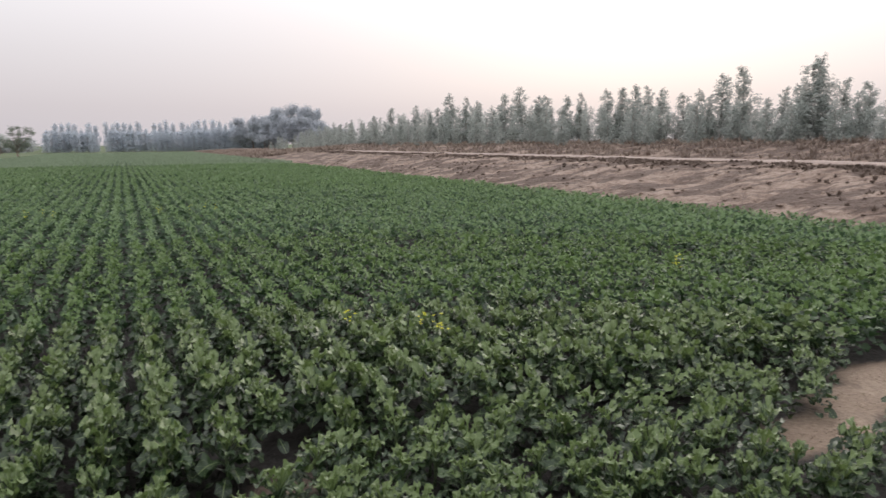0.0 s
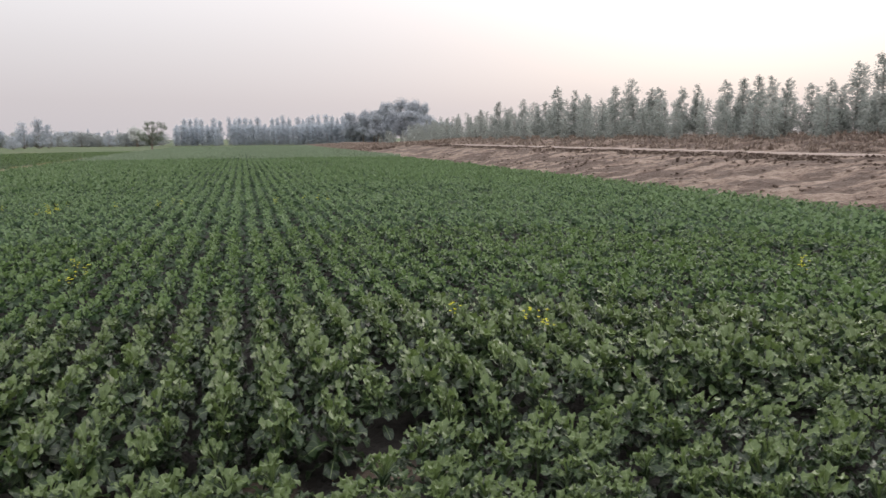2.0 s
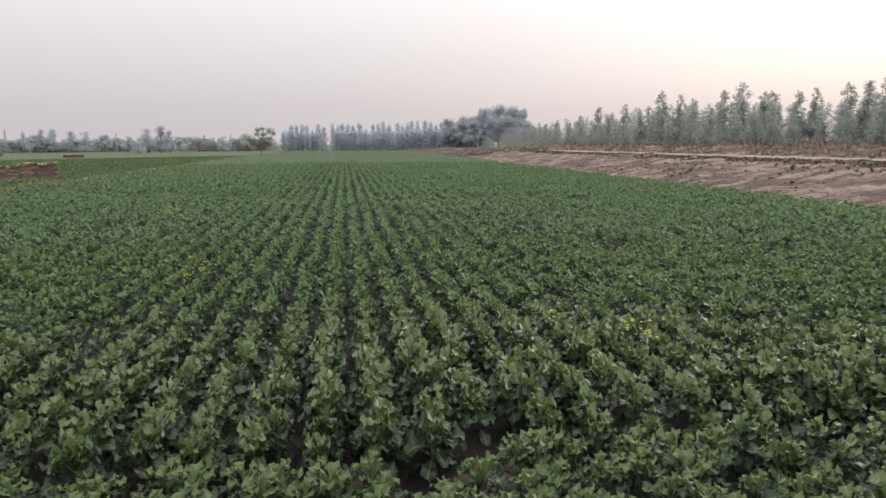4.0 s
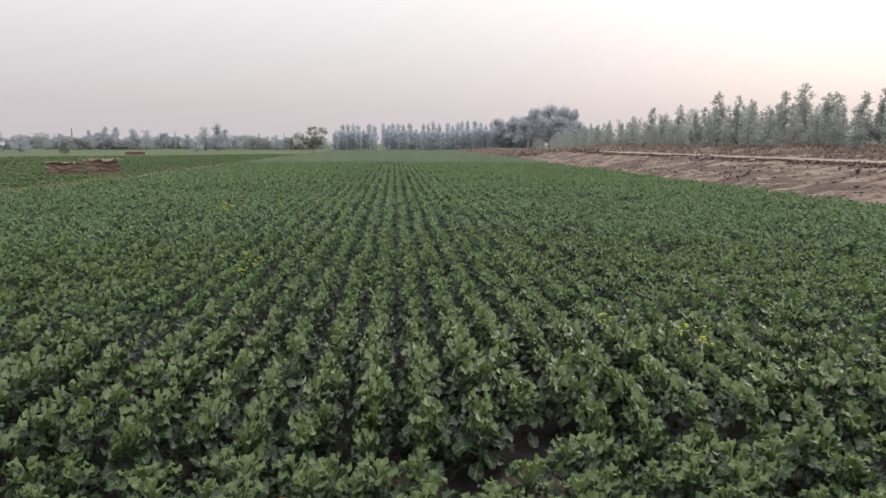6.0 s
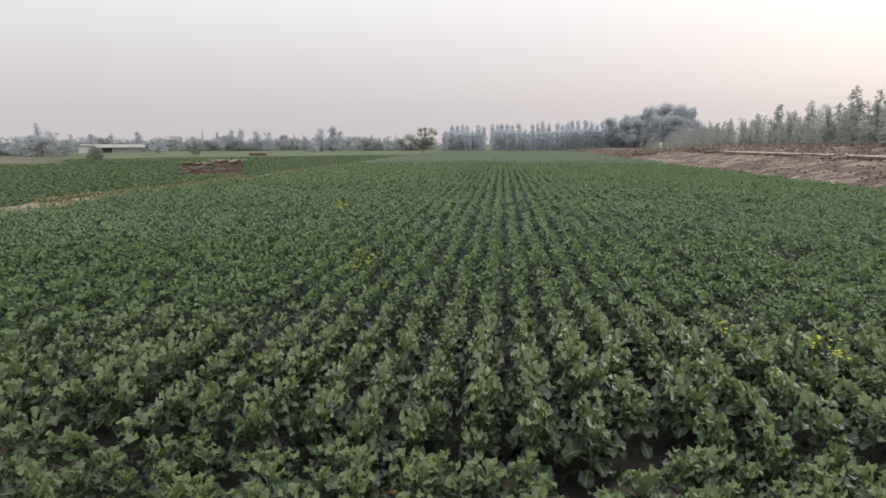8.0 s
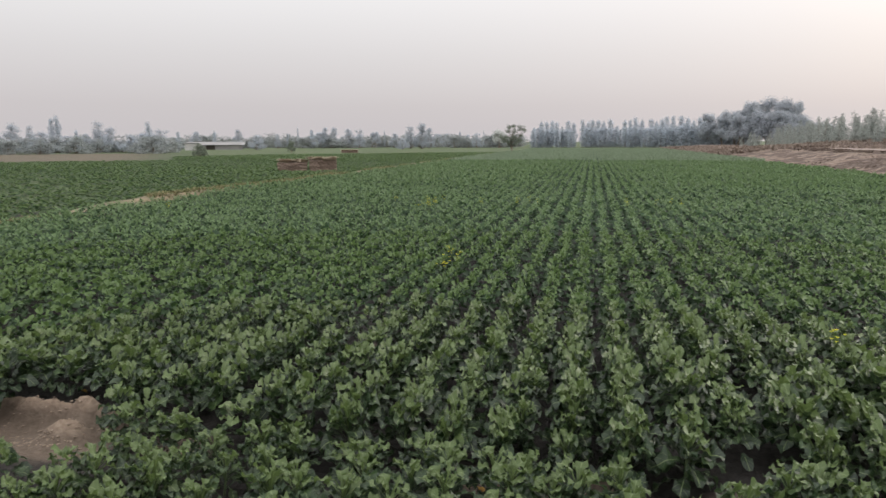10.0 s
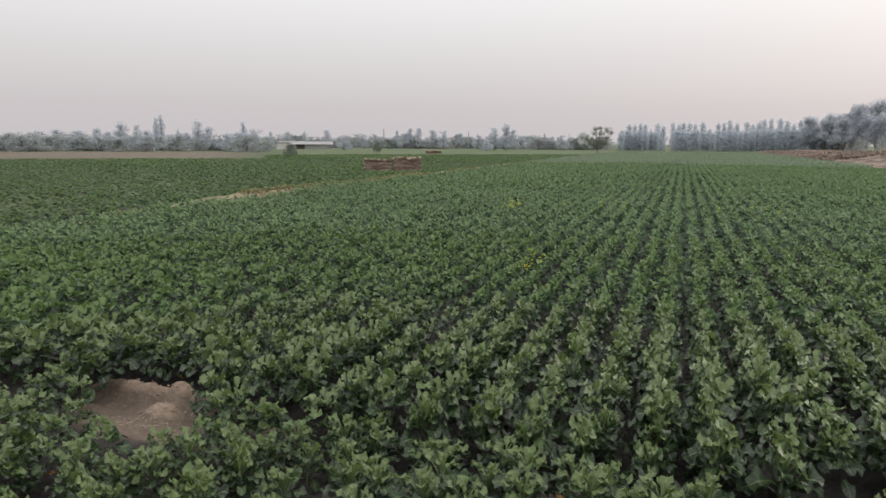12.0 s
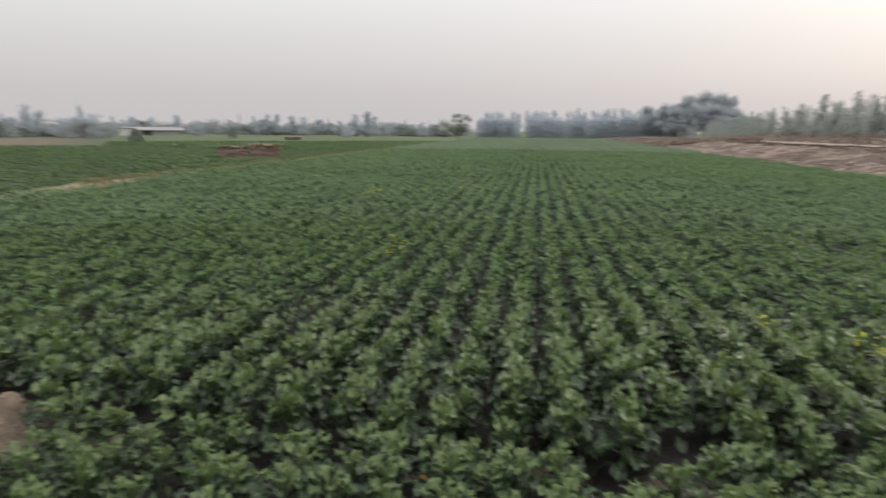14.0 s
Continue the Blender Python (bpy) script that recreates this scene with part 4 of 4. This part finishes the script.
# grove that stands over the end of the shelter belt
for az, el, d, w in ((8.8, 2.08, 192, 0.75), (9.8, 2.15, 190, 0.8), (10.7, 2.3, 190, 0.8), (11.3, 2.75, 188, 0.65), (12.0, 2.9, 185, 0.7), (12.9, 3.23, 180, 0.65), (13.6, 2.98, 178, 0.7), (14.3, 3.24, 180, 0.55), (14.8, 2.85, 185, 0.55),
                     (11.0, 1.9, 175, 1.0), (12.3, 2.2, 175, 1.0), (13.3, 2.2, 172, 1.0), (14.2, 2.2, 174, 0.9), (15.1, 1.9, 176, 0.7), (15.6, 1.6, 180, 0.8), (16.3, 1.2, 190, 1.0), (17.2, 1.1, 185, 1.0)):
    xx, yy = bearing(az, d)
    grove.put(rnd.randrange(3), xx, yy, 0, EYE.z + d * math.tan(radians(el + 0.2)), w * 1.08, rnd.uniform(0, 360))
# trees across the neighbouring land: bearing, elevation of the top, distance, breadth
FAR_A = [(-53.2, 0.6, 130, 1.3), (-51.9, 0.6, 128, 1.2), (-50.3, 0.6, 135, 1.4), (-48.9, 0.93, 140, 1.3), (-47.5, 0.86, 130, 1.5), (-46.3, 1.08, 135, 0.8), (-45.6, 0.8, 135, 1.0), (-44.7, 1.51, 138, 0.95), (-43.6, 1.48, 150, 0.62),
         (-42.9, 0.9, 136, 1.5), (-42.2, 1.84, 140, 0.42), (-41.8, 2.05, 140, 0.42), (-41.3, 0.7, 136, 1.6), (-40.6, 1.0, 136, 0.4), (-40.0, 0.79, 136, 0.8), (-39.1, 1.88, 135, 0.7), (-38.4, 1.28, 136, 1.0), (-37.0, 0.68, 130, 1.6), (-35.7, 1.65, 140, 0.5), (-35.9, 1.03, 134, 1.5), (-34.8, 1.22, 134, 1.2)]
FAR_B = [(-33.6, 0.87, 150, 0.5), (-32.3, 0.96, 190, 1.0), (-30.9, 0.92, 200, 0.5), (-29.1, 1.16, 195, 0.7), (-27.7, 0.75, 150, 1.4), (-26.0, 0.85, 190, 0.6), (-25.2, 0.71, 190, 0.5), (-24.4, 1.27, 200, 0.3), (-23.3, 1.08, 200, 0.5), (-22.2, 1.36, 195, 0.65), (-21.5, 1.36, 200, 0.7),
         (-22.6, 0.9, 195, 1.5), (-20.3, 1.23, 200, 0.9), (-19.4, 1.23, 195, 0.8), (-18.1, 1.09, 200, 0.9), (-17.3, 1.0, 205, 0.3), (-16.5, 0.81, 200, 1.0)]
FAR_C = [(-15.1, 1.55, 170, 0.85), (-14.2, 1.69, 170, 0.8), (-13.6, 1.3, 172, 0.8), (-15.8, 0.45, 150, 1.3), (-12.8, 0.8, 210, 1.0), (-12.0, 0.85, 215, 1.0), (-11.0, 0.9, 215, 0.4), (-10.3, 0.65, 210, 1.0), (-9.6, 0.88, 180, 0.9), (-9.0, 0.95, 200, 0.3), (-8.5, 0.5, 215, 1.6)]
for group in (FAR_A, FAR_B, FAR_C):
    for az, el, d, w in group:
        xx, yy = bearing(az, d)
        kind = pop if w < 0.6 else brd
        kind.put(rnd.randrange(5), xx, yy, 0, EYE.z + d * math.tan(radians(el)), w * (1.6 if kind is pop and w > 0.35 else 1.0), rnd.uniform(0, 360))
# low scrubby growth that closes the tree line
az = -56.0
while az < -5.5:
    d = (128 if az < -34 else 205) + rnd.uniform(-10, 25)
    xx, yy = bearing(az, d)
    low.put(rnd.randrange(4), xx, yy, -0.3, EYE.z + d * math.tan(radians(rnd.uniform(0.5, 0.9))), rnd.uniform(1.6, 2.4), rnd.uniform(0, 360))
    az += rnd.uniform(0.34, 0.6)
# the pale tree behind the solitary one, and the solitary tree itself
pale = broadleaf(985, "pale_tree", "pale hazy tree behind the solitary field tree", M_PALE, 0.25)
xx, yy = bearing(-7.75, 175)
pale.matrix_basis = pose(xx, yy, 0) @ Matrix.Diagonal((6.2, 6.2, 5.2, 1))
one = lone_tree(990)
xx, yy = bearing(-6.7, 128)
one.matrix_basis = pose(xx, yy, 0) @ Matrix.Scale(4.9, 4)
# bushes on the neighbouring field
for az, el, d, w in ((-25.0, 0.35, 118, 0.85), (-32.1, 0.02, 84, 1.5)):
    xx, yy = bearing(az, d)
    b = broadleaf(986, "bush", "dark lone bush on the neighbouring field", M_FIELD_TREE, 0.12) if az > -30 else broadleaf(987, "bush", "thin greyish bush near the farm shed", M_FIELD_TREE, 0.12)
    h = EYE.z + d * math.tan(radians(el))
    b.matrix_basis = pose(xx, yy, 0) @ Matrix.Diagonal((h * w, h * w, h, 1))

# ---- stacks of dried stalks ----


def stalk_stack(length, depth, height, seed, label):
    """A long heap of stalk bundles under a loose straw cover."""
    rg = np.random.RandomState(seed)
    root = tagged(new("stalk_stack"), label, "straw stack", "stacks of stalks")
    layers = 3
    for j in range(layers):
        n = int(length / 0.42)
        for i in range(n):
            bm = bmesh.new()
            bmesh.ops.create_cube(bm, size=1.0)
            bmesh.ops.subdivide_edges(bm, edges=bm.edges[:], cuts=2, use_grid_fill=True)
            for p in bm.verts:
                k = 1 - 0.16 * (abs(p.co.x * 2) ** 3) * (abs(p.co.z * 2) ** 2)
                p.co = Vector((p.co.x * length / n * 1.09, p.co.y * depth * k * rg.uniform(0.95, 1.03), p.co.z * height / layers * 1.12)) + Vector(rg.uniform(-0.012, 0.012, 3))
            bmesh.ops.translate(bm, verts=bm.verts, vec=((i + 0.5) / n * length - length / 2 + rg.uniform(-0.02, 0.02), rg.uniform(-0.05, 0.05), (j + 0.5) * height / layers))
            part("bale", bm, M_STACK, root)
    cover = [blade_tuft(seed + k, 26, 0.15, 0.34, 0.045) for k in range(4)]
    m = int(length * depth * 28)
    xs, ys = rg.uniform(-length / 2, length / 2, m), rg.uniform(-depth / 2, depth / 2, m)
    zs = height - 0.02 + 0.10 * np.clip(1 - np.abs(ys) / (depth / 2), 0, 1)
    v, q, u = scatter(cover, rg.randint(0, 4, m), np.stack((xs, ys, zs), -1), rg.uniform(0, 6.28, m), rg.uniform(0.6, 1.2, m))
    part("straw_cover", quad_mesh("straw_cover", v, q, M_THATCH, u), None, root, "loose pale straw cover")
    return root


stalk_stack(1.6, 1.2, 0.56, 20, "low rectangular stack of dark dried stalks").matrix_basis = pose(-17.29, 35.58, 0, 0, 0, 22)
stalk_stack(1.50, 1.2, 0.70, 40, "rectangular stack of reddish dried stalks with straw on top").matrix_basis = pose(-15.72, 36.3, 0, 0, 0, 24)
stalk_stack(2.6, 1.4, 0.32, 60, "distant low stack of dried stalks").matrix_basis = pose(-38.6, 103, 0, 0, 0, 20)

# ---- farm shed far across the fields ----


def box(bm, x0, x1, y0, y1, z0, z1):
    v = [bm.verts.new((x, y, z)) for x in (x0, x1) for y in (y0, y1) for z in (z0, z1)]
    for f in ((0, 1, 3, 2), (4, 6, 7, 5), (0, 4, 5, 1), (2, 3, 7, 6), (0, 2, 6, 4), (1, 5, 7, 3)):
        bm.faces.new([v[i] for i in f])
    bmesh.ops.recalc_face_normals(bm, faces=bm.faces)


def farm_shed():
    root = tagged(new("farm_shed"), "low farm shed with pale weathered roof among trees", "shed")
    for x0, x1 in ((-4.2, -1.6), (-0.2, 4.2)):
        bm = bmesh.new()
        box(bm, x0, x1, -1.8, -1.55, -0.1, 1.5)
        part("wall", bm, M_WALL, root)
    bm = bmesh.new()
    box(bm, -4.2, 4.2, 1.55, 1.8, -0.1, 1.5)
    part("wall", bm, M_WALL, root)
    for x0, x1 in ((-4.2, -3.95), (3.95, 4.2)):
        bm = bmesh.new()
        box(bm, x0, x1, -1.55, 1.55, -0.1, 1.5)
        part("wall", bm, M_WALL, root)
    bm = bmesh.new()
    box(bm, -1.6, -0.2, -1.66, -1.60, -0.1, 1.35)
    part("door", bm, M_DARK, root, "dark wooden door")
    bm = bmesh.new()
    prof = [(-2.3, 1.42), (0, 2.25), (2.3, 1.42), (2.3, 1.34), (0, 2.15), (-2.3, 1.34)]
    a = [bm.verts.new((-4.6, y, z)) for y, z in prof]
    b = [bm.verts.new((4.6, y, z)) for y, z in prof]
    bm.faces.new(a), bm.faces.new(b[::-1])
    for i in range(6):
        bm.faces.new((a[i], b[i], b[(i + 1) % 6], a[(i + 1) % 6]))
    bmesh.ops.recalc_face_normals(bm, faces=bm.faces)
    part("roof", bm, M_ROOF, root, "weathered grey sheet roof")
    return root


xx, yy = bearing(-30.8, 168)
farm_shed().matrix_basis = pose(xx, yy, 0, 0, 0, 30) @ Matrix.Diagonal((1.4, 0.9, 0.82, 1))


def lean_to():
    root = tagged(new("white_hut"), "small whitewashed hut beside the farm shed", "hut")
    for x0, x1, y0, y1 in ((-1.5, 1.5, -1.2, -1.0), (-1.5, 1.5, 1.0, 1.2), (-1.5, -1.3, -1.0, 1.0), (1.3, 1.5, -1.0, 1.0)):
        bm = bmesh.new()
        box(bm, x0, x1, y0, y1, -0.1, 1.5)
        part("wall", bm, M_WHITE, root)
    bm = bmesh.new()
    box(bm, -1.65, 1.65, -1.35, 1.35, 1.5, 1.62)
    part("roof", bm, M_ROOF, root)
    return root


xx, yy = bearing(-32.6, 160)
lean_to().matrix_basis = pose(xx, yy, 0, 0, 0, 30)

# ---- flowering mustard shoots and yellowed leaves ----


def flower_shoot(seed, heads):
    """A thin stalk with a few small four-petalled blossoms near its top."""
    rg = np.random.RandomState(seed)
    root = tagged(new("flower_shoot"), "thin mustard shoot with bright yellow blossoms", "flower", "yellow flowering shoots")
    part("stalk", quad_mesh("stalk", *tube([(0, 0, 0), (0.01, 0.01, 0.2), (0.0, 0.015, 0.42)], [0.006, 0.005, 0.002], 5)[:2], M_STEM), None, root)
    for i in range(heads):
        c = np.array((rg.normal(0, 0.035), rg.normal(0, 0.035), rg.uniform(0.33, 0.47)))
        out = []
        for k in range(4):
            out.append(leaf(rg, 3, 3, 0.0, 0.017, 0.015, 0, radians(35), radians(30), k * 1.57 + i, 0.0, wavy=0.001))
        v, q, u = joined(out)
        part("blossom", quad_mesh("blossom", v + c, q, M_PETAL, u), None, root)
    return root


shoots = [flower_shoot(1100 + k, h) for k, h in enumerate((12, 7, 9))]
SPOTS = [(1.78, 3.5, 0), (5.2, 4.6, 2), (1.22, 3.9, 1), (-1.83, 6.5, 1), (-3.9, 13.5, 0), (-1.95, 13.9, 2), (0.95, 14.0, 1), (5.28, 4.72, 1), (1.68, 3.58, 1), (-2.0, 6.9, 1), (-3.7, 14.3, 1), (-8.9, 11.5, 1)]
for ex, ey, reach, many in ((-1.83, 6.5, 0.35, 1), (-3.9, 13.5, 0.4, 7), (-1.95, 13.9, 0.4, 4), (0.95, 14.0, 0.5, 4)):
    SPOTS += [(ex + rnd.gauss(0, reach), ey + rnd.gauss(0, reach), rnd.randrange(3)) for _ in range(many)]
first = [True] * 3
for sx0, sy0, k in SPOTS:
    m = pose(sx0, sy0, 0.04, 0, 0, sx0 * 900)
    if first[k]:
        first[k] = False
        shoots[k].matrix_basis = m
    else:
        copy_thing(shoots[k], m)


def yellow_leaf(seed):
    rg = np.random.RandomState(seed)
    v, q, u = leaf(rg, 6, 5, 0.07, 0.10, 0.075, radians(4), radians(10), radians(25), 0, 0.012, radians(6), 0.012)
    return tagged(new("fallen_leaf", quad_mesh("fallen_leaf", v, q, M_DEAD_LEAF, u)), "yellowed fallen leaf lying on the soil", "leaf", "yellowed leaves")


fallen = [yellow_leaf(1200), yellow_leaf(1201)]
for n, (lx, ly) in enumerate(((-1.02, 2.5), (-0.70, 2.48), (-3.72, 2.95), (-3.62, 1.75), (-0.92, 2.36), (-3.45, 1.55), (0.1, 2.45))):
    m = pose(lx, ly, float(ground_height(lx, ly)) + 0.02, 0, 0, n * 77) @ Matrix.Scale(0.5, 4)
    if n < 2:
        fallen[n].matrix_basis = m
    else:
        copy_thing(fallen[n % 2], m @ Matrix.Scale(2.0, 4))
